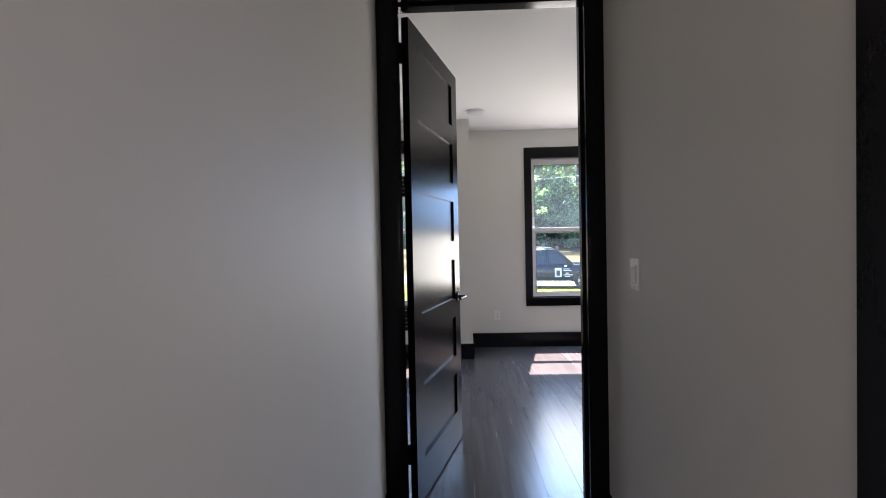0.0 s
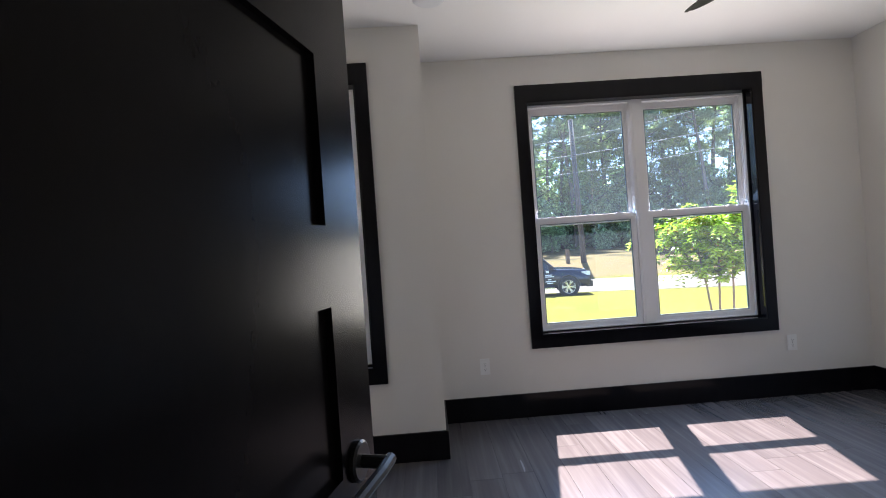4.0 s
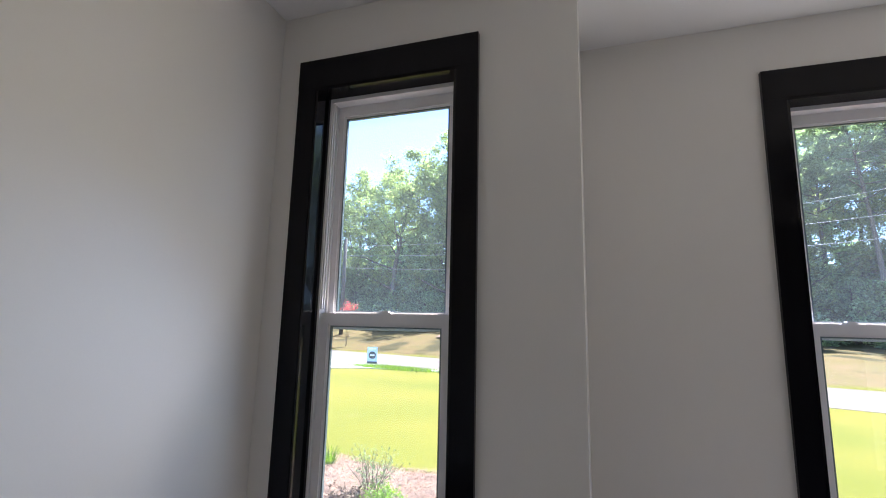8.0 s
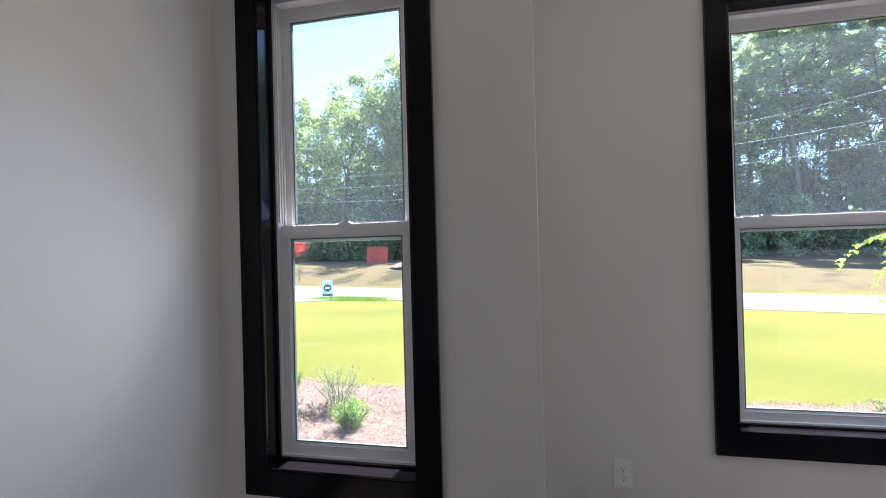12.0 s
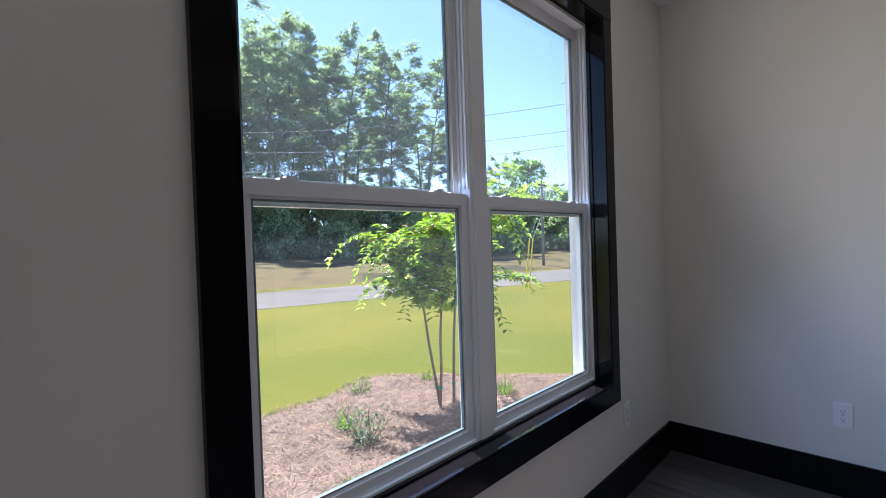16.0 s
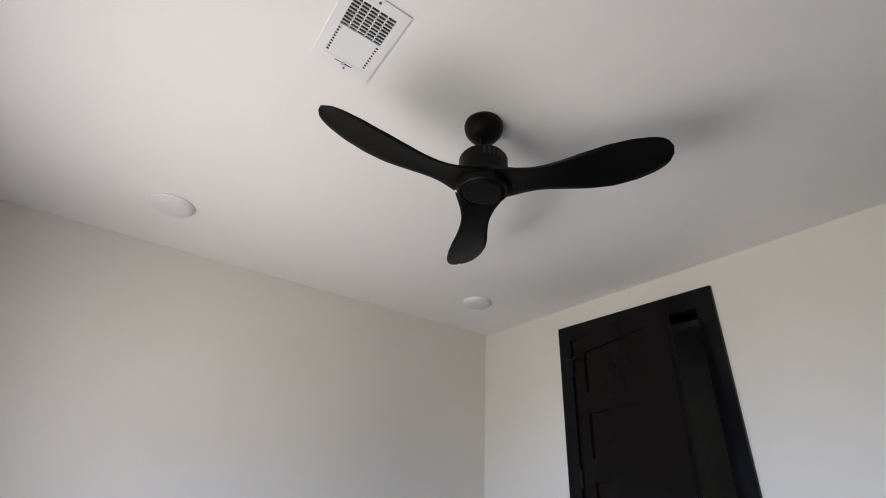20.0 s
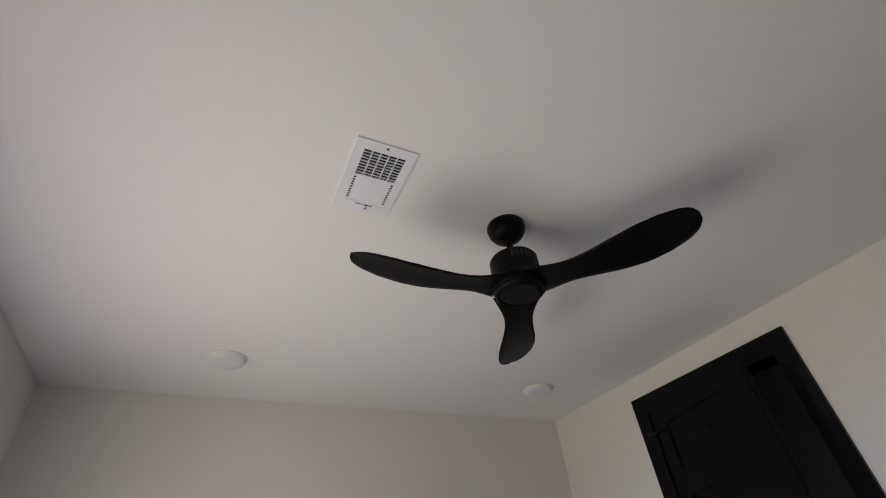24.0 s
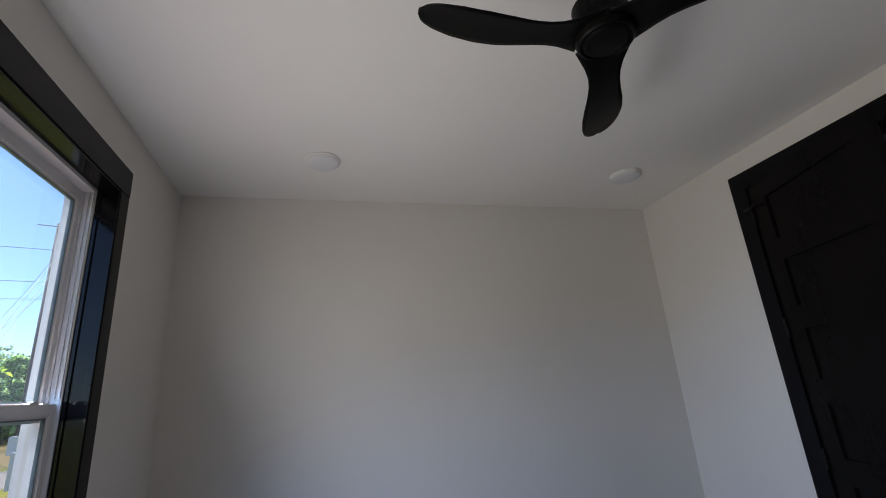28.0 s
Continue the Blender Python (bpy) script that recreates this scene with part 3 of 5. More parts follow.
def door_frame(name, label, x0, x1, top, y0, y1, cas_front, cas_back, c=0.098, head=0.105):
    """Jambs, stops and casings round an opening in a wall from y0 to y1."""
    f = thing(name, label, "door frame", (0, 0, 0), kind="structure")
    j = 0.018
    part("jamb", bevelled(x0 - j, x0, y0 - 0.002, y1 + 0.002, 0, top + j, 0.0015), TRIM, f)
    part("jamb", bevelled(x1, x1 + j, y0 - 0.002, y1 + 0.002, 0, top + j, 0.0015), TRIM, f)
    part("head_jamb", bevelled(x0, x1, y0 - 0.002, y1 + 0.002, top, top + j, 0.0015), TRIM, f)
    ys = y1 - 0.046
    part("door_stop", bevelled(x0, x0 + 0.011, ys - 0.03, ys, 0, top - 0.011, 0.002), TRIM, f)
    part("door_stop", bevelled(x1 - 0.011, x1, ys - 0.03, ys, 0, top - 0.011, 0.002), TRIM, f)
    part("door_stop", bevelled(x0, x1, ys - 0.03, ys, top - 0.011, top, 0.002), TRIM, f)
    r = 0.005
    for on, a, b in ((cas_front, y1, y1 + 0.018), (cas_back, y0 - 0.018, y0)):
        if on:
            part("side_casing", bevelled(x0 - r - c, x0 - r, a, b, 0, top + r, 0.002), TRIM, f, "glossy black casing")
            part("side_casing", bevelled(x1 + r, x1 + r + c, a, b, 0, top + r, 0.002), TRIM, f, "glossy black casing")
            part("head_casing", bevelled(x0 - r - c, x1 + r + c, a - 0.001, b + 0.001, top + r, top + r + head, 0.002), TRIM, f, "glossy black casing")
    return f


door_frame("door_frame_1", "glossy black painted entry door frame", DOOR_L, DOOR_R, DOOR_TOP, HALL_Y, BACK, True, True, 0.075, 0.108)
panel_door("door_1", "open black six-panel door with a lever handle", 0.875, 2.39, (DOOR_L + 0.050, BACK + 0.004, 0.012), ENTRY_ANGLE, lever_z=0.945, flip=1)
door_frame("door_frame_2", "black painted closet door frame", CLO_L, CLO_R, CLO_TOP, CLOSET_Y - 0.125, CLOSET_Y, True, False, 0.094, 0.105)
panel_door("door_2", "black six-panel closet door standing ajar", 0.825, CLO_TOP - 0.012, (CLO_R - 0.004, CLOSET_Y + 0.010, 0.010), 180 - 17, lever_z=0.945, flip=-1, stop=True)

hf = thing("door_3", "closed black hallway door with black casing", "door", (0, 0, 0), kind="structure")
part("side_casing", bevelled(HALL_R - 0.018, HALL_R, HD1, HD1 + 0.098, 0, 2.40, 0.002), TRIM, hf)
part("side_casing", bevelled(HALL_R - 0.018, HALL_R, HD0 - 0.098, HD0, 0, 2.40, 0.002), TRIM, hf)
part("head_casing", bevelled(HALL_R - 0.019, HALL_R, HD0 - 0.098, HD1 + 0.098, 2.40, 2.505, 0.002), TRIM, hf)
part("leaf", bevelled(HALL_R + 0.06, HALL_R + 0.095, HD0, HD1, 0.01, 2.395, 0.002), DOOR, hf)


# ---- ceiling fan ----
def fan(at, angle):
    f = thing("ceiling_fan", "matte black three-blade ceiling fan hanging at rest", "ceiling fan", at)
    canopy = lathe([(0, 0), (0.068, 0), (0.070, -0.012), (0.066, -0.034), (0.052, -0.055), (0.030, -0.066), (0.018, -0.068), (0, -0.068)], 36)
    part("canopy", canopy, FAN_BLACK, f, smooth=True)
    part("downrod", lathe([(0, -0.06), (0.012, -0.06), (0.012, -0.150), (0, -0.150)], 16), FAN_BLACK, f, smooth=False)
    part("collar", lathe([(0, -0.130), (0.022, -0.130), (0.024, -0.142), (0.020, -0.156), (0, -0.156)], 20), FAN_BLACK, f)
    body = lathe([(0, -0.152), (0.066, -0.152), (0.078, -0.156), (0.083, -0.164), (0.083, -0.240), (0.078, -0.248), (0, -0.248)], 40)
    part("motor_housing", body, FAN_BLACK, f)
    for k in range(5):
        a = math.radians(angle + 74 + (k - 2) * 11)
        bm = bmesh.new()
        box(bm, 0.0815, 0.0842, -0.0045, 0.0045, -0.196, -0.168)
        bmesh.ops.rotate(bm, cent=(0, 0, 0), matrix=Matrix.Rotation(a, 3, "Z"), verts=bm.verts[:])
        part("vent_slot", bm, SLOT, f)
    hub = lathe([(0, -0.244), (0.088, -0.244), (0.092, -0.256), (0.090, -0.276), (0.084, -0.291), (0.078, -0.296), (0.074, -0.294), (0.072, -0.290), (0, -0.289)], 40)
    part("hub", hub, FAN_BLACK, f)
    part("hub_cap", lathe([(0, -0.287), (0.070, -0.2885), (0.069, -0.293), (0.060, -0.298), (0, -0.3005)], 36), FAN_BLACK, f, "round matte black cap")
    for k in range(3):
        bm = bmesh.new()
        rows, L0, L1 = 44, 0.055, 0.572
        grid = []
        for i in range(rows + 1):
            u = i / rows
            r = L0 + (L1 - L0) * u
            w = float(np.interp(u, (0, 0.06, 0.14, 0.22, 0.3, 0.4, 0.52, 0.66, 0.8, 0.9, 0.95, 0.98, 1.0), (0.172, 0.150, 0.122, 0.106, 0.106, 0.119, 0.141, 0.155, 0.147, 0.123, 0.099, 0.070, 0.026)))
            off = 0.010 * math.sin(u * math.pi * 0.9)
            tilt = radians(float(np.interp(u, (0, 0.15, 0.4, 0.7, 1), (1, 5, 10, 14, 15))))
            sag = -0.026 * math.sin(u * math.pi) - 0.015 * u
            line = []
            for j in range(9):
                q = (j / 8 - 0.5) * w
                camber = 0.006 * (1 - (2 * j / 8 - 1) ** 2)
                th = 0.0045 * math.sqrt(max(0.05, 1 - (2 * j / 8 - 1) ** 2))
                yy, zz = -off - q * math.cos(tilt), q * math.sin(tilt) + sag + camber
                line.append((Vector((r, yy, zz - 0.266 + th)), Vector((r, yy, zz - 0.266 - th))))
            grid.append([[bm.verts.new(a) for a, b in line], [bm.verts.new(b) for a, b in line]])
        for i in range(rows):
            for s in (0, 1):
                for j in range(8):
                    q = (grid[i][s][j], grid[i + 1][s][j], grid[i + 1][s][j + 1], grid[i][s][j + 1])
                    bm.faces.new(q if s == 0 else q[::-1])
            for j in (0, 8):
                q = (grid[i][0][j], grid[i][1][j], grid[i + 1][1][j], grid[i + 1][0][j])
                bm.faces.new(q)
        for i in (0, rows):
            bm.faces.new(grid[i][0] + grid[i][1][::-1])
        bmesh.ops.rotate(bm, cent=(0, 0, 0), matrix=Matrix.Rotation(radians(angle + 120 * k), 3, "Z"), verts=bm.verts[:])
        part("blade", bm, FAN_BLACK, f, "curved matte black blade", smooth=True)
    return f


fan((2.036, 4.300, CEIL), FAN_ANGLE)


# ---- ceiling fixtures ----
def disc_light(at):
    d = thing("ceiling_light", "slim round white ceiling light, switched off", "ceiling light", at, group="round ceiling lights")
    part("rim", lathe([(0.094, 0), (0.097, -0.003), (0.0965, -0.009), (0.0945, -0.012), (0.093, -0.0125), (0.093, 0)], 48), PLASTIC, d, smooth=True)
    part("lens", lathe([(0.0925, -0.010), (0.0925, -0.0135), (0.0895, -0.020), (0.081, -0.0265), (0.06, -0.0312), (0.03, -0.0335), (0, -0.034)], 48), LENS, d, smooth=True)
    return d


first = disc_light((3.398, 5.133, CEIL))
for x, y in ((3.384, 3.233), (0.742, 5.11), (0.720, 2.97)):
    copy_thing(first, pose(x, y, CEIL))


def vent(x0, x1, y0, y1):
    v = thing("ceiling_vent", "white enamelled supply register with open and closed louvres", "air vent", (x0, y0, CEIL))
    w, h = x1 - x0, y1 - y0
    t = 0.006
    fx0, fx1, fy0, fy1 = 0.034, w - 0.040, 0.030, h - 0.030
    xm = (fx0 + fx1) / 2 - 0.004
    for nm, b in (("frame", (0, fx0, 0, h)), ("frame", (fx1, w, 0, h)), ("frame", (fx0, fx1, 0, fy0)), ("frame", (fx0, fx1, fy1, h)), ("divider", (xm - 0.003, xm + 0.005, fy0, fy1))):
        part(nm, bevelled(b[0], b[1], b[2], b[3], -t, 0, 0.0018), WHITE_METAL, v)
    # Flat black sheet stands in for the shade up inside the duct.
    bm = bmesh.new()
    box(bm, fx0, xm, fy0, fy1, -0.0012, 0)
    part("throat_shade", bm, SLOT, v, "black sheet for the shaded duct opening")
    n = 9
    for k in range(n + 1):
        x = fx0 + (xm - fx0) * k / n
        bm = bmesh.new()
        box(bm, x - 0.0011, x + 0.0011, fy0, fy1, -t + 0.0005, -0.0014)
        part("louvre", bm, WHITE_METAL, v)
    for k in range(1, 5):
        y = fy0 + (fy1 - fy0) * k / 5
        bm = bmesh.new()
        box(bm, fx0, xm, y - 0.0018, y + 0.0018, -t + 0.0012, -0.0016)
        part("crossbar", bm, WHITE_METAL, v)
    bm = bmesh.new()
    box(bm, xm + 0.005, fx1, fy0, fy1, -t + 0.002, -0.001)
    part("closed_damper", bm, WHITE_METAL, v, "closed white damper")
    for k in range(9):
        x = xm + 0.010 + (fx1 - xm - 0.014) * k / 9
        for y in (fy0, fy1 - 0.008):
            bm = bmesh.new()
            box(bm, x, x + 0.0032, y, y + 0.007, -t - 0.0004, -t + 0.0024)
            part("notch", bm, SLOT, v)
    bm = bmesh.new()
    box(bm, fx1 + 0.008, fx1 + 0.011, h / 2 - 0.03, h / 2 + 0.028, -t - 0.0006, -t + 0.001)
    part("lever_slot", bm, SLOT, v)
    part("lever", bevelled(fx1 + 0.004, fx1 + 0.018, h / 2 - 0.004, h / 2 + 0.003, -t - 0.012, -t, 0.001), WHITE_METAL, v)
    for x, y in ((0.014, h / 2), (w - 0.014, h / 2 - 0.01)):
        s = lathe([(0, -t - 0.002), (0.004, -t - 0.0015), (0.005, -t), (0, -t)], 12)
        bmesh.ops.translate(s, vec=(x, y, 0), verts=s.verts[:])
        part("screw", s, STEEL, v)
    return v


vent(1.834, 2.126, 4.728, 4.917)


# ---- outlets and switch ----
def outlet(at, rz):
    o = thing("wall_outlet", "white duplex wall outlet with plain cover plate", "outlet", at, rz, group="wall outlets")
    part("cover_plate", bevelled(-0.0355, 0.0355, -0.006, 0, -0.058, 0.058, 0.0022), PLASTIC, o)
    for s in (-1, 1):
        r = part("receptacle", bevelled(-0.017, 0.017, -0.0085, -0.005, s * 0.0195 - 0.014, s * 0.0195 + 0.014, 0.004), PLASTIC, o)
        bm = bmesh.new()
        box(bm, -0.0075, -0.0055, -0.0089, -0.008, s * 0.0195 - 0.001, s * 0.0195 + 0.008)
        box(bm, 0.0055, 0.0075, -0.0089, -0.008, s * 0.0195, s * 0.0195 + 0.007)
        box(bm, -0.0025, 0.0025, -0.0089, -0.008, s * 0.0195 - 0.010, s * 0.0195 - 0.0055)
        part("socket_slots", bm, SLOT, r)
    s = lathe([(0, 0), (0.003, 0), (0.0025, 0.001), (0, 0.0012)], 10)
    bmesh.ops.transform(s, matrix=Matrix.Translation((0, -0.006, 0)) @ Matrix.Rotation(radians(90), 4, "X"), verts=s.verts[:])
    part("screw", s, STEEL, o)
    return o


o1 = outlet((0.998, FRONT, 0.392), 0)
for at, rz in (((3.314, FRONT, 0.394), 0), ((RIGHT, 5.19, 0.395), -90), ((RIGHT, 3.02, 0.395), -90), ((LEFT, 4.985, 0.39), 90)):
    copy_thing(o1, pose(*at, 0, 0, rz))
sw = thing("light_switch", "white rocker light switch on the hallway wall", "light switch", (HALL_R, 2.103, 1.186), -90)
part("cover_plate", bevelled(-0.0355, 0.0355, -0.006, 0, -0.058, 0.058, 0.0022), PLASTIC, sw)
# Dark plate draws the shadow line round the rocker.
bm = bmesh.new()
box(bm, -0.0182, 0.0182, -0.0064, -0.004, -0.0347, 0.0347)
part("rocker_gap_shade", bm, SLOT, sw)
part("rocker_frame", bevelled(-0.0172, 0.0172, -0.0085, -0.005, -0.0337, 0.0337, 0.0015), PLASTIC, sw)
bm = bevelled(-0.0145, 0.0145, -0.012, -0.008, -0.030, 0.030, 0.0012)
bmesh.ops.rotate(bm, cent=(0, -0.0085, 0), matrix=Matrix.Rotation(radians(5), 3, "X"), verts=bm.verts[:])
part("rocker", bm, PLASTIC, sw)
for z in (-0.048, 0.048):
    screw = lathe([(0, 0), (0.003, 0), (0.0025, 0.001), (0, 0.0012)], 10)
    bmesh.ops.transform(screw, matrix=Matrix.Translation((0, -0.006, z)) @ Matrix.Rotation(radians(90), 4, "X"), verts=screw.verts[:])
    part("screw", screw, STEEL, sw)


# ---- outside ----
def mat_ground():
    m, t, p, n, l = nodes_of("ground_cover")
    geo = n.new("ShaderNodeNewGeometry")
    dot = n.new("ShaderNodeVectorMath")
    dot.operation = "DOT_PRODUCT"
    dot.inputs[1].default_value = (0.296, 0.955, 0)
    l.new(geo.outputs["Position"], dot.inputs[0])

    def noise_at(scale, detail=5.0):
        x = n.new("ShaderNodeTexNoise")
        x.inputs["Scale"].default_value, x.inputs["Detail"].default_value = scale, detail
        l.new(geo.outputs["Position"], x.inputs["Vector"])
        return x.outputs[0]

    def mix(f, a, b):
        x = n.new("ShaderNodeMix")
        x.data_type = "RGBA"
        l.new(f, x.inputs[0])
        for k, c in ((6, a), (7, b)):
            if isinstance(c, tuple):
                x.inputs[k].default_value = (*c, 1)
            else:
                l.new(c, x.inputs[k])
        return x.outputs[2]

    def step(src, lo, hi):
        x = n.new("ShaderNodeMapRange")
        x.inputs["From Min"].default_value, x.inputs["From Max"].default_value = lo, hi
        l.new(src, x.inputs[0])
        return x.outputs[0]

    lawn = mix(step(noise_at(0.16), 0.38, 0.62), (0.112, 0.112, 0.010), (0.185, 0.145, 0.018))
    lawn = mix(step(noise_at(14), 0.3, 0.8), lawn, (0.098, 0.096, 0.010))
    lawn = mix(step(noise_at(0.9), 0.62, 0.78), lawn, (0.178, 0.150, 0.042))
    dry = mix(step(noise_at(0.5), 0.35, 0.7), (0.15, 0.098, 0.040), (0.105, 0.092, 0.022))
    dry = mix(step(noise_at(9), 0.35, 0.75), dry, (0.145, 0.095, 0.055))
    # Dark patches paint tree shade, along with brown dirt, into the bank.
    dry = mix(step(noise_at(0.33, 7.0), 0.50, 0.60), dry, (0.060, 0.048, 0.022))
    wood = mix(step(noise_at(1.2), 0.3, 0.7), (0.05, 0.055, 0.02), (0.11, 0.09, 0.05))
    wob = n.new("ShaderNodeMath")
    wob.operation, wob.inputs[1].default_value = "MULTIPLY_ADD", 2.4
    l.new(noise_at(0.4), wob.inputs[0])
    l.new(dot.outputs["Value"], wob.inputs[2])
    c = mix(step(wob.outputs[0], 32.4, 33.4), lawn, dry)
    c = mix(step(wob.outputs[0], 53.0, 57.0), c, wood)
    l.new(c, p.inputs["Base Color"])
    p.inputs["Roughness"].default_value = 0.9
    p.inputs["Specular IOR Level"].default_value = 0.1
    bn = n.new("ShaderNodeBump")
    bn.inputs["Strength"].default_value, bn.inputs["Distance"].default_value = 0.35, 0.03
    l.new(noise_at(22, 6), bn.inputs["Height"])
    l.new(bn.outputs[0], p.inputs["Normal"])
    return m


def along(s, u, z=0.0):
    """A point s metres out from the house's reference, u metres along the road."""
    return Vector((0.296 * s + 0.955 * u, 0.955 * s - 0.296 * u, z))


def ground_z(x, y):
    s = 0.296 * x + 0.955 * y
    z = float(np.interp(s, (-99, 7, 22, 24, 31.3, 31.9, 39, 60, 300), (-0.3, -0.3, -0.99, -1.10, -1.12, -1.02, -0.18, 0.2, 0.6)))
    u = 0.955 * x - 0.296 * y
    q = min(1.0, max(0.0, (-3.0 - u) / 12.0))
    q = q * q * (3 - 2 * q)
    z -= 0.11 * q * min(1.0, max(0.0, (s - 12.0) / 10.0))
    if s > 31.9:
        z += min(1.0, (s - 31.9) / 5.5) * (0.42 * q - 0.55 * min(1.0, max(0.0, (u - 4.0) / 24.0)))
    if 32 < s < 60:
        z += 0.22 * noise.noise(Vector((x * 0.13, y * 0.13, 0)))
    return z


def ground():
    ss = [-700, -300, -120, -50, -20, -8, 0, 4, 7, 9, 12, 16, 20, 24, 27, 31.3] + [31.9 + 0.9 * k for k in range(20)] + [52, 60, 80, 120, 200, 400, 900, 2000]
    us = [-2000, -800, -400, -200, -120, -90] + [-70 + 3.5 * k for k in range(52)] + [120, 150, 200, 300, 500, 900, 2000]
    verts = []
    for s in ss:
        for u in us:
            p = along(s, u)
            verts.append((p.x, p.y, ground_z(p.x, p.y)))
    n = len(us)
    faces = [(i * n + j, i * n + j + 1, (i + 1) * n + j + 1, (i + 1) * n + j) for i in range(len(ss) - 1) for j in range(n - 1)]
    me = bpy.data.meshes.new("ground")
    me.from_pydata(verts, [], [f[::-1] for f in faces])
    me.materials.append(mat_ground())
    for p in me.polygons:
        p.use_smooth = True
    tagged(new("ground", me), "sunlit yellow-green lawn rising to a dry grass bank", "ground", "", "structure")


ground()
ASPHALT = material("sunbleached_asphalt", (0.145, 0.12, 0.106), (0.19, 0.16, 0.142), 0.95, spec=0.05, scale=0.6, fine=60, bump=0.2)
CONCRETE = material("pale_concrete", (0.34, 0.33, 0.315), (0.42, 0.41, 0.395), 0.85, scale=0.8, fine=50, bump=0.1)
STRAW_BED = material("pine_straw_bed", (0.13, 0.078, 0.056), (0.26, 0.172, 0.128), 0.95, scale=6, fine=70, bump=0.9, dist=0.03)
STRAW = material("pine_needles", (0.24, 0.122, 0.078), (0.38, 0.225, 0.152), 0.8, scale=3, fine=30, bump=0, island=0.55)
BARK = material("grey_brown_bark", (0.12, 0.095, 0.08), (0.2, 0.17, 0.145), 0.9, scale=3, fine=25, bump=0.6, stretch=(3, 3, 0.6), dist=0.03)
PINE_BARK = material("pine_bark", (0.12, 0.095, 0.08), (0.2, 0.165, 0.14), 0.9, scale=2, fine=14, bump=0.6, stretch=(3, 3, 0.5), dist=0.04)
SMOOTH_BARK = material("smooth_tan_bark", (0.13, 0.08, 0.052), (0.23, 0.155, 0.105), 0.7, scale=9, fine=60, bump=0.2, stretch=(2, 2, 0.5))
OAK_LEAF = material("oak_leaves", (0.25, 0.28, 0.15), (0.42, 0.44, 0.25), 0.5, scale=0.5, fine=6, bump=0, island=0.5, transl=(1.05, 1.25, 0.7))
# Understorey and pine greens are paled and blued to carry distance haze.
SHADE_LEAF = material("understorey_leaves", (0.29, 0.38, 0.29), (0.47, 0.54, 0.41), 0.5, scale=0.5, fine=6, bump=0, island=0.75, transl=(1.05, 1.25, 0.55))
PINE_LEAF = material("pine_foliage", (0.27, 0.32, 0.285), (0.44, 0.48, 0.42), 0.5, scale=0.5, fine=6, bump=0, island=0.45, transl=(1.0, 1.2, 0.6))
MYRTLE_LEAF = material("myrtle_leaves", (0.20, 0.27, 0.055), (0.40, 0.46, 0.13), 0.25, scale=2.5, fine=20, bump=0, island=0.65, transl=(1.1, 1.45, 0.4))
MYRTLE_RED = material("myrtle_old_leaves", (0.30, 0.16, 0.03), (0.38, 0.24, 0.06), 0.5, scale=3, fine=20, bump=0, island=0.4, transl=(1.3, 1.0, 0.4))
BUSH_LEAF = material("boxwood_leaves", (0.14, 0.23, 0.03), (0.25, 0.35, 0.06), 0.4, scale=4, fine=30, bump=0, island=0.45, transl=(1.1, 1.4, 0.4))
DULL_LEAF = material("dusty_shrub_leaves", (0.17, 0.22, 0.13), (0.30, 0.34, 0.23), 0.6, scale=4, fine=30, bump=0, island=0.5, transl=(1.0, 1.1, 0.6))
RED_LEAF = material("red_leaves", (0.46, 0.11, 0.11), (0.60, 0.20, 0.17), 0.5, scale=2, fine=20, bump=0, island=0.4, transl=(1.2, 0.6, 0.5))
GRASS_BLADE = material("grass_blades", (0.10, 0.17, 0.02), (0.19, 0.26, 0.04), 0.5, scale=3, fine=20, bump=0, island=0.45, transl=(1.1, 1.3, 0.4))


def strip(name, s0, s1, lift, mat, label, category):
    """A road-wise band on the ground."""
    us = [-400, -200, -120] + list(range(-90, 100, 6)) + [140, 220, 400]
    verts, faces = [], []
    for u in us:
        a, b = along(s0, u), along(s1, u)
        za, zb = ground_z(a.x, a.y) + lift, ground_z(b.x, b.y) + lift
        w = 0.10 * noise.noise(Vector((u * 0.21, 3.1, 0)))
        verts += [(a.x, a.y + w, za - 0.12), (a.x, a.y + w, za), (b.x, b.y - w, zb), (b.x, b.y - w, zb - 0.12)]
    for i in range(len(us) - 1):
        for j in range(3):
            faces.append((i * 4 + j, i * 4 + j + 1, i * 4 + j + 5, i * 4 + j + 4))
    me = bpy.data.meshes.new(name)
    me.from_pydata(verts, [], faces)
    me.materials.append(mat)
    tagged(new(name, me), label, category, "", "structure")


strip("road", 24.1, 31.2, 0.01, ASPHALT, "sun-bleached grey country road", "road")

# driveway apron
bm = bmesh.new()
ring = []
for s, u in ((13.0, -24.6), (18.4, -25.0), (22.0, -27.0), (24.25, -31.0), (24.25, -13.6), (23.2, -15.8), (22.5, -16.7), (21.6, -17.5), (20.5, -17.8), (18.4, -18.1), (13.0, -18.3)):
    p = along(s, u)
    ring.append((p.x, p.y, ground_z(p.x, p.y)))
top = [bm.verts.new((x, y, z + 0.04)) for x, y, z in ring]
bot = [bm.verts.new((x, y, z - 0.1)) for x, y, z in ring]
bm.faces.new(top)
for k in range(len(top)):
    bm.faces.new((top[k], bot[k], bot[(k + 1) % len(top)], top[(k + 1) % len(top)]))
tagged(new("driveway", mesh_of(bm, "driveway", CONCRETE)), "pale concrete driveway apron by the road", "driveway", "", "structure")


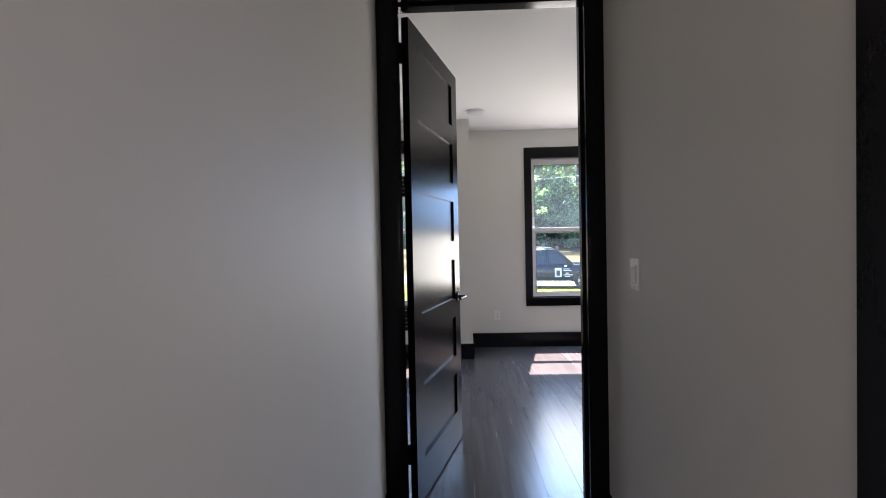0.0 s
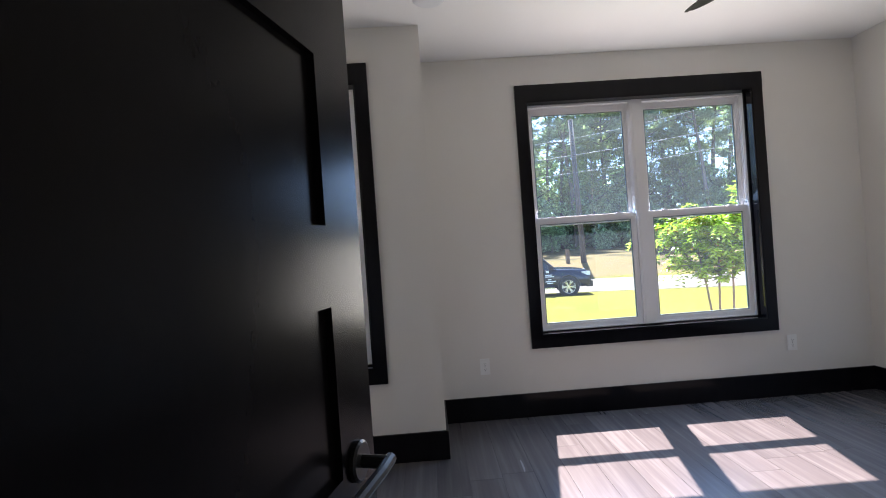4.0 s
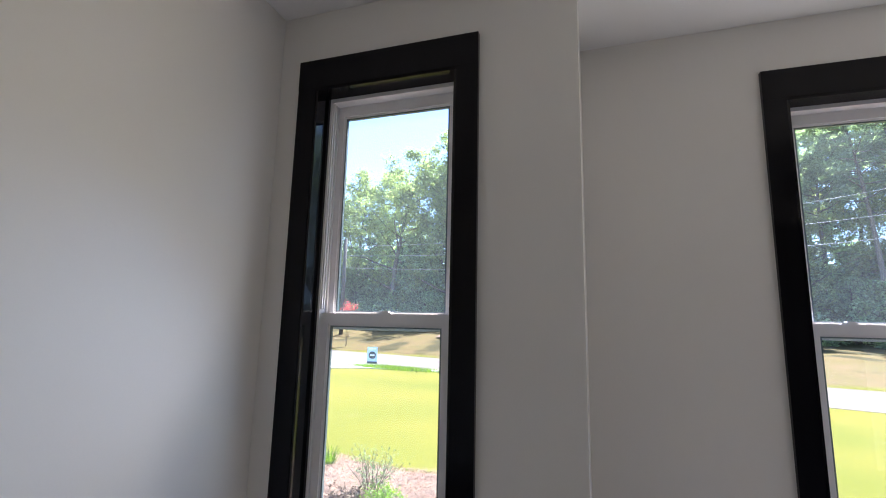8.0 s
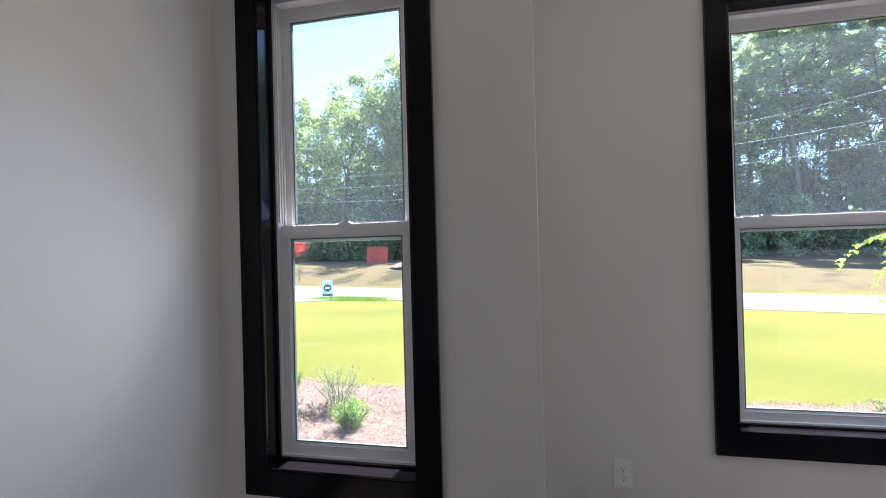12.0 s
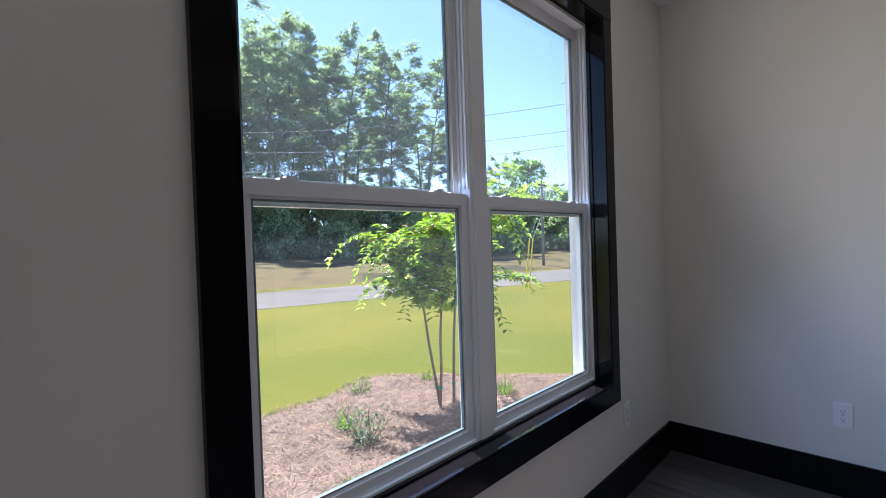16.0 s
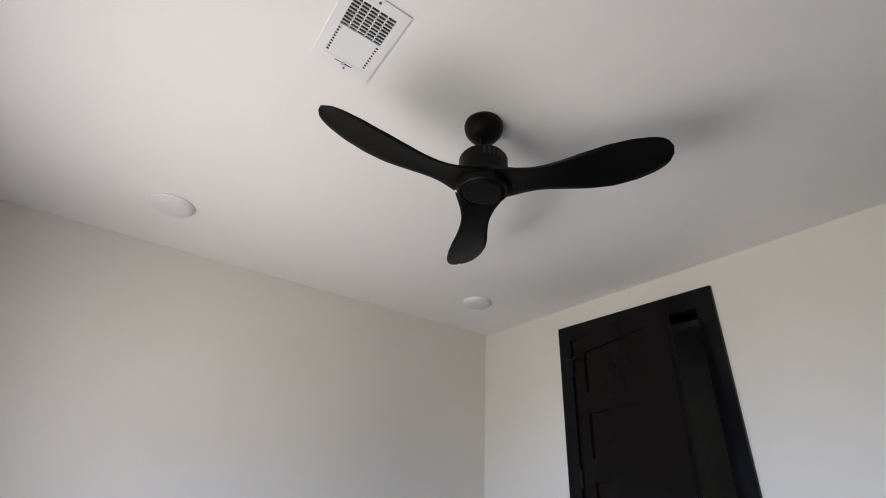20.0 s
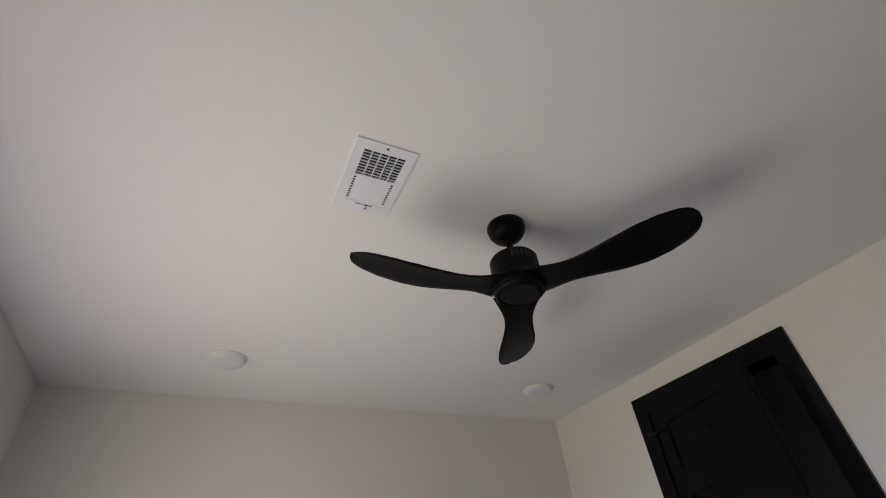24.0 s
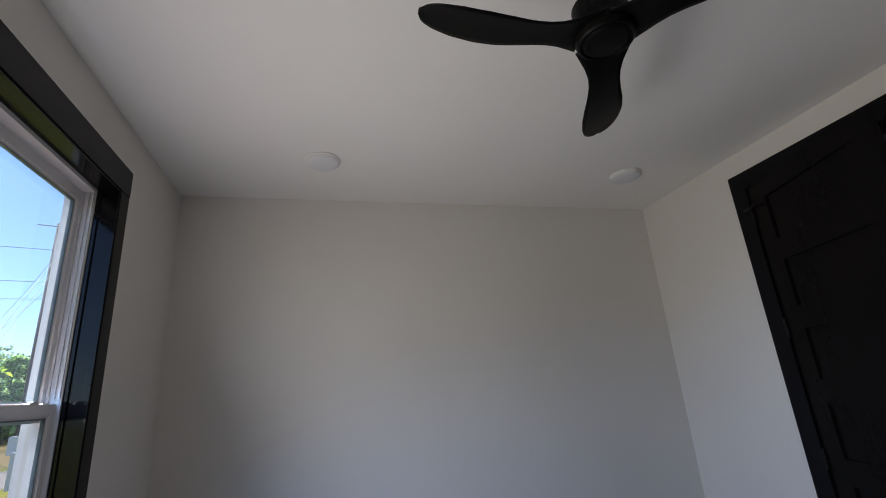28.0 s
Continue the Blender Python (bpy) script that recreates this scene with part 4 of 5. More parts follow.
# ---- planting bed ----
def bed_edge(x):
    return 9.54 + 0.08 * math.sin(x * 1.9 + 1.0) + 0.05 * math.sin(x * 4.3) + 0.4 * math.exp(-((x - 4.5) / 0.55) ** 2) - max(0.0, x - 4.8) ** 1.5 * 1.22 - max(0.0, -x - 5.0) * 0.8


def heap(x, y):
    """How far the straw is heaped up at a place."""
    return 0.03 * noise.noise(Vector((x * 1.7, y * 1.7, 0))) + 0.028 * noise.noise(Vector((x * 6.0, y * 6.0, 3))) + 0.014 * noise.noise(Vector((x * 15.0, y * 15.0, 7)))


def bed():
    verts, faces = [], []
    xs = [-6.5 + 0.06 * k for k in range(224)]
    m = 64
    for x in xs:
        y0, y1 = 5.9, max(6.1, bed_edge(x))
        for j in range(m + 1):
            q = j / m
            y = y0 + (y1 - y0) * q + (0.07 * noise.noise(Vector((x * 3, 1, 0))) if j == m else 0)
            lift = 0.05 * min(1, (1 - q) * 8) + heap(x, y) * min(1, (1 - q) * 6) + 0.004
            verts.append((x, y, ground_z(x, y) + lift - (0.03 if j == m else 0)))
    for i in range(len(xs) - 1):
        for j in range(m):
            a = i * (m + 1) + j
            faces.append((a, a + m + 1, a + m + 2, a + 1))
    me = bpy.data.meshes.new("mulch_bed")
    me.from_pydata(verts, [], faces)
    me.materials.append(STRAW_BED)
    for p in me.polygons:
        p.use_smooth = True
    tagged(new("mulch_bed", me), "pine straw mulch bed along the house", "planting bed", "", "structure")
    rng = np.random.default_rng(5)
    verts, faces = [], []
    count = 0
    while count < 85000:
        x = rng.uniform(-4.5, 6.6)
        e = bed_edge(x)
        y = rng.uniform(6.3, e + 0.05)
        if y > e + 0.05 or e < 6.4:
            continue
        count += 1
        z = ground_z(x, y) + 0.05 * min(1, max(0, e - y) * 2) + heap(x, y) * min(1, max(0, e - y) * 2) + 0.006 + abs(rng.normal(0, 0.012))
        a, ln, w = rng.uniform(0, math.pi * 2), rng.uniform(0.05, 0.135), rng.uniform(0.0011, 0.0029)
        dx, dy, up = math.cos(a) * ln / 2, math.sin(a) * ln / 2, rng.normal(0, 0.02)
        px, py = -math.sin(a) * w, math.cos(a) * w
        i = len(verts)
        verts += [(x - dx, y - dy, z - up), (x + px, y + py, z + 0.007), (x + dx, y + dy, z + up), (x - px, y - py, z + 0.009)]
        faces.append((i, i + 1, i + 2, i + 3))
    me = bpy.data.meshes.new("pine_straw")
    me.from_pydata(verts, [], faces)
    me.materials.append(STRAW)
    tagged(new("pine_straw", me), "loose reddish-brown pine straw on the bed", "pine straw", "", "stuff")


bed()


# ---- leaves ----
class Leaves:
    """Collects leaf blades into one mesh."""

    def __init__(self, seed):
        self.rng = np.random.default_rng(seed)
        self.v, self.f, self.m = [], [], []

    def blade(self, p, d, length, width, fold=0.15, mat=0, up=None):
        d = d.normalized()
        side = d.cross(up or Vector((0, 0, 1)))
        if side.length < 1e-3:
            side = Vector((1, 0, 0))
        side.normalize()
        nrm = side.cross(d)
        i = len(self.v)
        mid = p + d * length * 0.45
        self.v += [tuple(p), tuple(mid + side * width / 2 + nrm * width * fold), tuple(p + d * length - nrm * length * 0.12), tuple(mid - side * width / 2 + nrm * width * fold)]
        self.f.append((i, i + 1, i + 2, i + 3))
        self.m.append(mat)

    def way(self):
        v = self.rng.normal(0, 1, 3)
        return Vector(v).normalized()

    def mesh(self, name, mats):
        me = bpy.data.meshes.new(name)
        me.from_pydata(self.v, [], self.f)
        for x in mats:
            me.materials.append(x)
        me.polygons.foreach_set("material_index", self.m)
        return me


def limb(bm, rng, p, d, length, r0, r1, wander=0.12, steps=6, sides=6, droop=0.0):
    """A crooked tapered limb; returns its points."""
    pts, radii = [Vector(p)], [r0]
    d = Vector(d).normalized()
    for k in range(steps):
        d = (d + Vector(rng.normal(0, wander, 3)) + Vector((0, 0, -droop))).normalized()
        pts.append(pts[-1] + d * length / steps)
        radii.append(r0 + (r1 - r0) * (k + 1) / steps)
    tube(bm, pts, radii, sides)
    return pts


def broadleaf(seed, height, spread, low, clumps, per, leaf):
    """Trunk mesh and crown mesh of a deciduous tree, uneven and gappy."""
    rng = np.random.default_rng(seed)
    bm, lv = bmesh.new(), Leaves(seed)
    trunk = limb(bm, rng, (0, 0, -0.3), (0, 0, 1), height * 0.9, height * 0.014, height * 0.003, 0.06, 9, 8)
    tips = []
    for k in range(24):
        q = low + (0.97 - low) * (k / 23)
        i = min(8, int(q * 9))
        p = trunk[i].lerp(trunk[i + 1], q * 9 - i)
        a = k * 2.4 + rng.uniform(-0.5, 0.5)
        shape = math.sin(math.pi * min(1, (q - low) / (1.05 - low) * 0.85 + 0.16)) ** 0.7
        ln = spread * shape * rng.uniform(0.6, 1.15)
        d = Vector((math.cos(a), math.sin(a), rng.uniform(0.25, 0.8)))
        pts = limb(bm, rng, p, d, ln, height * 0.0055 * (1.1 - q) + 0.02, 0.012, 0.16, 5, 5, 0.01)
        tips += [(pts[j], ln) for j in range(2, 6)]
    tips += [(trunk[-1], spread * 0.4), (trunk[-2], spread * 0.4)]
    for k in range(clumps):
        p, ln = tips[rng.integers(len(tips))]
        c = p + Vector(rng.normal(0, 0.28, 3)) * (0.5 + ln * 0.38)
        r = rng.uniform(0.35, 0.8) * spread * 0.17
        for j in range(per):
            w = lv.way()
            w.z *= 0.6
            lv.blade(c + w * r * rng.uniform(0.3, 1.0), (lv.way() + w * 0.7 + Vector((0, 0, -0.2))), leaf * rng.uniform(0.7, 1.3), leaf * rng.uniform(0.5, 0.8), 0.1)
    return bm, lv


def pine(seed, height, clear, clumps, per):
    """Trunk mesh and crown mesh of a tall pine with a bare stem."""
    rng = np.random.default_rng(seed)
    bm, lv = bmesh.new(), Leaves(seed)
    trunk = limb(bm, rng, (0, 0, -0.3), (0, 0, 1), height, height * 0.0115, height * 0.0025, 0.025, 10, 8)
    for k in range(6):
        z = rng.uniform(0.2, clear)
        i = int(z * 10)
        p = trunk[i].lerp(trunk[i + 1], z * 10 - i)
        a = rng.uniform(0, 6.3)
        limb(bm, rng, p, (math.cos(a), math.sin(a), 0.1), rng.uniform(0.5, 1.6), 0.03, 0.01, 0.2, 3, 4)
    n = 31
    for k in range(n):
        q = clear + (0.985 - clear) * (k / (n - 1)) ** 0.8
        i = min(9, int(q * 10))
        p = trunk[i].lerp(trunk[i + 1], q * 10 - i)
        a = k * 2.4 + rng.uniform(-0.6, 0.6)
        e = (q - clear) / (1 - clear)
        ln = height * 0.165 * (0.30 + 0.80 * math.sin(math.pi * (0.28 + 0.56 * e))) * rng.uniform(0.55, 1.2)
        d = Vector((math.cos(a), math.sin(a), 0.10 + 0.45 * e))
        pts = limb(bm, rng, p, d, ln, 0.06 * (1.2 - e) + 0.015, 0.012, 0.14, 5, 5, -0.05)
        for c in range(clumps):
            j = 5 if c % 3 else int(rng.integers(3, 6))
            off = Vector(rng.normal(0, 0.26, 3)) * (0.7 + ln * 0.24)
            off.z *= 0.75
            cc = pts[j] + off
            r = rng.uniform(0.35, 0.62)
            for m in range(per):
                w = lv.way()
                w.z = abs(w.z) * 0.7 - 0.05
                lv.blade(cc + w * 0.12, w + Vector((0, 0, 0.2)), r * rng.uniform(0.7, 1.2), 0.12, 0.05)
    return bm, lv


def plant(name, maker, bark, leafmat, label, category, group):
    bm, lv = maker
    t = thing(name, label, category, group=group)
    part("trunk", bm, bark, t, smooth=True)
    part("crown", lv.mesh("crown", leafmat if isinstance(leafmat, list) else [leafmat]), None, t)
    return t


WOODS = "trees across the road"
oaks = [plant("oak_tree", broadleaf(11 + k, h, sp, 0.14, 520, 30, 0.24), BARK, OAK_LEAF, "tall leafy green oak across the road", "tree", WOODS) for k, (h, sp) in enumerate(((19, 6.0), (16, 5.4), (21, 5.6)))]
pines = [plant("pine_tree", pine(31 + k, h, c, 20, 20), PINE_BARK, PINE_LEAF, "tall slim pine with a bare trunk across the road", "tree", WOODS) for k, (h, c) in enumerate(((23, 0.46), (21, 0.54), (25, 0.50)))]
unders = [plant("understorey_tree", broadleaf(51 + k, h, sp, 0.05, 230, 26, 0.33), BARK, SHADE_LEAF, "bushy dark green understorey tree at the wood's edge", "tree", WOODS) for k, (h, sp) in enumerate(((6.5, 3.0), (9.0, 3.2), (3.6, 2.4)))]
rng = np.random.default_rng(77)


def set_tree(kinds, k, s, u, size=1.0):
    s, u, size = 5.0 + (s - 5.0) * 1.33, -0.5 + (u + 0.5) * 1.33, size * 1.31 * (0.92 if kinds is pines and u < 7 else 1.0)
    p = along(s, u)
    m = pose(p.x, p.y, ground_z(p.x, p.y), 0, 0, float(rng.uniform(0, 360))) @ Matrix.Diagonal((size, size, size, 1))
    src = kinds[k % 3]
    if not src.get("used"):
        src["used"] = 1
        src.matrix_basis = m
        return src
    made = copy_thing(src, pose(0, 0, 0))
    made.matrix_basis = m
    return made


for k, (s, u, size) in enumerate((s, u, size * (1.08 if u < -9 else 0.95 if u < 8 else 1.0)) for s, u, size in ((46, -38, 1.25), (50, -33, 1.3), (45, -29.5, 1.2), (49, -25.5, 1.28), (45.5, -21.5, 1.12), (53, -17.5, 0.95), (47, -13, 0.80), (52, -9.5, 0.92),
                                  (48, -4, 0.95), (54, 1.5, 0.95), (47.5, 6.5, 0.8), (52, 13, 0.75), (56, -44, 1.3), (60, -30, 1.3), (60, -20, 1.0), (47, -45, 1.2), (49, -53, 1.2),
                                  (45, -7, 0.62), (45, 2, 0.6), (46, 10, 0.55), (47, 18, 0.5), (47, 24, 0.45), (49, 30, 0.42))):
    set_tree(oaks, k, s, u, size)
for k, (s, u, size) in enumerate(((46, 0.5, 0.88), (50, 3.5, 0.94), (45, 6.0, 0.77), (48, 8.8, 0.94), (44.5, 11.0, 0.82), (51, 13.0, 0.86), (46, 15.0, 0.83), (49, 17.5, 0.82), (45, 19.6, 0.72),
                                  (50, 21.5, 0.68), (46, 23.4, 0.60), (48.5, 26.0, 0.54), (46, 29.0, 0.42), (55, 6, 1.0), (56, 10, 0.95), (55, 15.5, 0.8), (57, 19, 0.74), (56, 24, 0.62),
                                  (58, -1, 0.95), (59, 3, 0.95), (60, 8, 0.92), (60, 12.5, 0.85), (61, 17.5, 0.74), (48, -0.8, 0.72), (50, -2, 0.8), (52, -14, 0.62), (56, -26, 0.7), (54, 30, 0.5), (60, 33, 0.5))):
    set_tree(pines, k, s, u, size)
k = 0
for s0, step, size in ((42.5, 3.6, 0.75), (46.0, 3.2, 1.0), (50.5, 3.6, 1.25), (57, 4.0, 1.4)):
    u = -56.0
    while u < 44:
        set_tree(unders, int(rng.integers(3)), s0 + rng.uniform(-1.2, 1.2), u, size * rng.uniform(0.5, 1.2))
        u += step * rng.uniform(0.75, 1.3)
for k, (s, u, size) in enumerate(((55, 47, 0.55), (50, 52, 0.5), (58, 40, 0.5), (52, 37, 0.42), (45, 57, 0.52), (40, 66, 0.55), (36, 74, 0.6), (44, 60, 0.5), (30, 84, 0.6), (47, 52, 0.55), (50, 47, 0.5), (22, 90, 0.6), (38, 90, 0.7), (12, 80, 0.55), (4, 84, 0.6), (-6, 85, 0.6), (46, 76, 0.7))):
    set_tree(oaks, k, s, u, size)
for k, (s, u, size) in enumerate(((49, -48, 1.9), (50, -43.5, 2.1), (48.5, -39.5, 1.8), (51, -36, 2.2), (49, -32, 2.0), (51, -28, 2.2), (48.5, -24.5, 1.9), (50, -21, 2.0), (50.5, -17, 1.8), (49, -10, 1.5), (50, -5, 1.6), (49.5, 0, 1.5), (50, 5, 1.5))):
    set_tree(unders, k, s, u, size * 0.82)
u = 46.0
while u < 95:
    set_tree(unders, int(rng.integers(3)), 44 - (u - 46) * 0.25 + rng.uniform(-2, 2), u, rng.uniform(0.7, 1.1))
    u += 3.6
for k, (s, u, size) in enumerate(((60, 9, 0.42), (58, 12.5, 0.40), (60, 16, 0.38))):
    set_tree(oaks, k, s, u, size)


# ---- crape myrtle in the bed ----
def crape_myrtle():
    t = thing("crape_myrtle", "young crape myrtle with bright green leaves and slim bare trunks", "tree", (4.20, 8.17, ground_z(4.20, 8.17)))
    r = np.random.default_rng(9)
    lv = Leaves(9)
    tips = []
    for k, (bx, by, lean) in enumerate(((0.0, 0.0, (-0.055, 0.07)), (-0.02, 0.015, (0.0, 0.01)), (0.155, -0.01, (0.0, 0.01)))):
        bm = bmesh.new()
        p = limb(bm, r, (bx, by, -0.06), (lean[0], lean[1], 1), 1.85, 0.016, 0.008, 0.05, 7, 8)
        part("trunk", bm, SMOOTH_BARK, t, "slim tan trunk", smooth=True)
        tape = bmesh.new()
        a = p[1].lerp(p[2], 0.2)
        tube(tape, [a, a + (p[2] - p[1]).normalized() * 0.025], [0.019, 0.019], 8)
        part("tie_tape", tape, TAPE, t, "green tie tape")
        tips.append(p)
    bm = bmesh.new()
    ends = []
    for k in range(40):
        p = tips[k % 3]
        q = r.uniform(0.60, 1.0)
        i = min(6, int(q * 7))
        start = p[i].lerp(p[i + 1], q * 7 - i)
        a = k * 2.4 + r.uniform(-0.4, 0.4)
        up = r.uniform(0.15, 1.8)
        d = Vector((math.cos(a), math.sin(a) * 1.25, up))
        pts = limb(bm, r, start, d, r.uniform(0.5, 1.0) * (1.0 if up < 0.9 else 0.8), 0.007, 0.002, 0.12, 8, 5, 0.052)
        ends.append(pts)
    for a0, b0 in (((0.55, -0.6, 1.5), 0.95), ((0.7, -0.5, 1.2), 1.1), ((-0.8, 0.75, 0.85), 0.9), ((-0.75, 0.8, 0.65), 0.85), ((-0.85, 0.5, 0.55), 0.8)):
        ends.append(limb(bm, r, tips[1][6], a0, b0, 0.007, 0.002, 0.08, 8, 5, 0.07))
    part("branches", bm, SMOOTH_BARK, t, smooth=True)
    for pts in ends:
        for i in range(1, len(pts)):
            axis = (pts[i] - pts[i - 1]).normalized()
            for j in range(5):
                p = pts[i - 1].lerp(pts[i], j / 5)
                for side in (-1, 1):
                    w = axis.cross(Vector((0, 0, 1))).normalized() * side + axis * 0.45 + Vector(r.normal(0, 0.32, 3)) + Vector((0, 0, -0.25))
                    mat = 1 if r.random() < 0.045 else 0
                    lv.blade(p + Vector(r.normal(0, 0.012, 3)), w, r.uniform(0.075, 0.120), r.uniform(0.042, 0.060), 0.14, mat)
            if i > 2 and r.random() < 0.42:
                tw = (axis + Vector(r.normal(0, 0.6, 3))).normalized()
                for j in range(10):
                    q = pts[i] + tw * 0.033 * j - Vector((0, 0, 0.0022 * j * j))
                    for side in (-1, 1):
                        w = tw.cross(Vector((0, 0, 1))).normalized() * side + tw * 0.5 + Vector(r.normal(0, 0.3, 3)) + Vector((0, 0, -0.2))
                        lv.blade(q, w, r.uniform(0.06, 0.098), r.uniform(0.034, 0.050), 0.14, 0)
    part("crown", lv.mesh("crown", [MYRTLE_LEAF, MYRTLE_RED]), None, t, "bright green leaves with a few orange ones")
    pan = bmesh.new()
    for pts in ends[::2]:
        for j in range(26):
            c = pts[-1] + Vector(r.normal(0, 0.028, 3)) + Vector((0, 0, 0.02))
            bmesh.ops.create_icosphere(pan, subdivisions=1, radius=0.0042, matrix=Matrix.Translation(c))
    part("seed_heads", pan, SEED, t, "brown dry seed clusters")


TAPE = material("green_tape", (0.02, 0.16, 0.09), (0.03, 0.22, 0.12), 0.5, bump=0)
SEED = material("dry_seed_heads", (0.20, 0.14, 0.07), (0.30, 0.22, 0.12), 0.8, bump=0)
crape_myrtle()


# ---- shrubs ----
def shrub(name, label, x, y, rad, height, leaves, leaf, mat, seed, stems=14, up=0.2, low=1):
    t = thing(name, label, "shrub", (x, y, ground_z(x, y) + 0.03))
    r = np.random.default_rng(seed)
    bm, lv = bmesh.new(), Leaves(seed)
    pts = []
    for k in range(stems):
        a, q = k * 2.4, math.sqrt((k + 0.5) / stems)
        d = Vector((math.cos(a) * q * rad, math.sin(a) * q * rad, height * (1.05 - 0.35 * q * q)))
        pts.append(limb(bm, r, (math.cos(a) * 0.03, math.sin(a) * 0.03, -0.03), d, d.length, 0.006, 0.0018, 0.14, 6, 5))
    part("stems", bm, SMOOTH_BARK, t)
    for k in range(leaves):
        p = pts[r.integers(len(pts))]
        i = int(r.integers(low, 6))
        c = p[i].lerp(p[i + 1], r.random()) + Vector(r.normal(0, rad * 0.16, 3))
        c.z = max(0.01, c.z)
        lv.blade(c, lv.way() + Vector((0, 0, up)), leaf * r.uniform(0.7, 1.3), leaf * r.uniform(0.4, 0.6), 0.15)
    part("foliage", lv.mesh("foliage", [mat]), None, t)


DRY_LEAF = material("dry_brown_leaves", (0.16, 0.10, 0.065), (0.28, 0.19, 0.13), 0.8, scale=4, fine=30, bump=0, island=0.5)
shrub("boxwood_shrub", "small upright bright green boxwood in pine straw", -1.06, 7.82, 0.115, 0.33, 2400, 0.028, BUSH_LEAF, 3, 30, 0.6)
shrub("wispy_shrub", "sparse wispy grey-green shrub in pine straw", -1.42, 8.34, 0.22, 0.50, 620, 0.030, DULL_LEAF, 4, 20, 0.3, 2)
shrub("dry_shrub", "low withered brown clump in pine straw", -1.56, 8.12, 0.20, 0.16, 520, 0.040, DRY_LEAF, 5, 14, 0.1)
shrub("rose_shrub", "leafy dusty green rose shrub in pine straw", 3.22, 8.10, 0.15, 0.36, 360, 0.040, DULL_LEAF, 6, 16, 0.3, 1)
shrub("low_shrub", "small yellow-green sprig at the bed's edge", 4.05, 9.35, 0.13, 0.20, 150, 0.036, BUSH_LEAF, 18, 9)
shrub("rose_shrub", "sparse dusty green rose shrub in pine straw", -4.1, 8.2, 0.34, 0.5, 600, 0.036, DULL_LEAF, 16, 18)


def tuft(x, y, n, length, seed, label="clump of arching green grass blades"):
    t = thing("grass_clump", label, "grass clump", (x, y, ground_z(x, y) + 0.03), group="grass clumps in the bed")
    r = np.random.default_rng(seed)
    v, f = [], []
    for k in range(n):
        a, out, ln = r.uniform(0, 6.28), r.uniform(0.25, 1.0), length * r.uniform(0.6, 1.1)
        d = Vector((math.cos(a), math.sin(a), 0))
        s = Vector((-d.y, d.x, 0)) * r.uniform(0.005, 0.009)
        b = d * r.uniform(0, 0.05)
        i = len(v)
        for j in range(5):
            q = j / 4
            p = b + d * out * ln * q * 0.75 + Vector((0, 0, ln * (q * 1.05 - 0.55 * out * q * q) - 0.02))
            w = s * (1 - q * 0.85)
            v += [tuple(p + w), tuple(p - w)]
        f += [(i + 2 * j, i + 2 * j + 1, i + 2 * j + 3, i + 2 * j + 2) for j in range(4)]
    me = bpy.data.meshes.new("blades")
    me.from_pydata(v, [], f)
    me.materials.append(GRASS_BLADE)
    part("blades", me, None, t)


for k, (x, y, n, ln) in enumerate(((-2.36, 9.1, 90, 0.34), (4.9, 9.1, 70, 0.20), (4.95, 7.95, 70, 0.26), (2.72, 7.55, 36, 0.13), (3.12, 7.35, 30, 0.12), (3.3, 8.5, 50, 0.3), (2.6, 9.35, 50, 0.16))):
    tuft(x, y, n, ln, 100 + k)


def turf():
    """Loose blades along the bed's edge, and a taller patch by the sign."""
    r = np.random.default_rng(21)
    v, f = [], []
    for k in range(9000):
        if k < 3000:
            x = r.uniform(-4.5, 6.4)
            y = bed_edge(x) + abs(r.normal(0, 0.05)) - 0.03
            ln, w = r.uniform(0.02, 0.045), 0.004
        else:
            x, y = -9.6 + r.normal(0, 1.1), 26.9 + r.normal(0, 0.45)
            ln, w = r.uniform(0.08, 0.22), 0.014
        z = ground_z(x, y)
        a = r.uniform(0, 6.28)
        dx, dy = math.cos(a), math.sin(a)
        i = len(v)
        v += [(x - dy * w, y + dx * w, z - 0.01), (x + dy * w, y - dx * w, z - 0.01), (x + dx * ln * 0.4, y + dy * ln * 0.4, z + ln)]
        f.append((i, i + 1, i + 2))
    me = bpy.data.meshes.new("lawn_grass")
    me.from_pydata(v, [], f)
    me.materials.append(GRASS_BLADE)
    tagged(new("lawn_grass", me), "loose green grass blades at the lawn's edge", "grass", "", "stuff")


turf()

# ---- dark car parked on the verge ----
CAR_PAINT = material("dark_blue_car_paint", (0.010, 0.016, 0.032), (0.014, 0.022, 0.042), 0.12, scale=2, fine=30, bump=0, rough_var=0.02)
CAR_GLASS = material("tinted_car_glass", (0.02, 0.03, 0.04), (0.03, 0.045, 0.06), 0.04, bump=0, rough_var=0.01)
RUBBER = material("tyre_rubber", (0.018, 0.018, 0.018), (0.03, 0.03, 0.03), 0.8, scale=20, fine=90, bump=0.2)
ALLOY = material("silver_alloy", (0.62, 0.63, 0.64), (0.72, 0.73, 0.74), 0.28, metal=0.9, bump=0)
LAMP_CLEAR = material("clear_lamp", (0.65, 0.68, 0.70), (0.8, 0.82, 0.84), 0.1, bump=0)
SIGN_WHITE = material("white_sign_vinyl", (0.75, 0.76, 0.78), (0.82, 0.83, 0.84), 0.5, bump=0)
SIGN_BLUE = material("pale_blue_sign", (0.42, 0.58, 0.72), (0.48, 0.64, 0.78), 0.5, bump=0)
SIGN_DARK = material("charcoal_print", (0.04, 0.045, 0.05), (0.06, 0.065, 0.07), 0.5, bump=0)
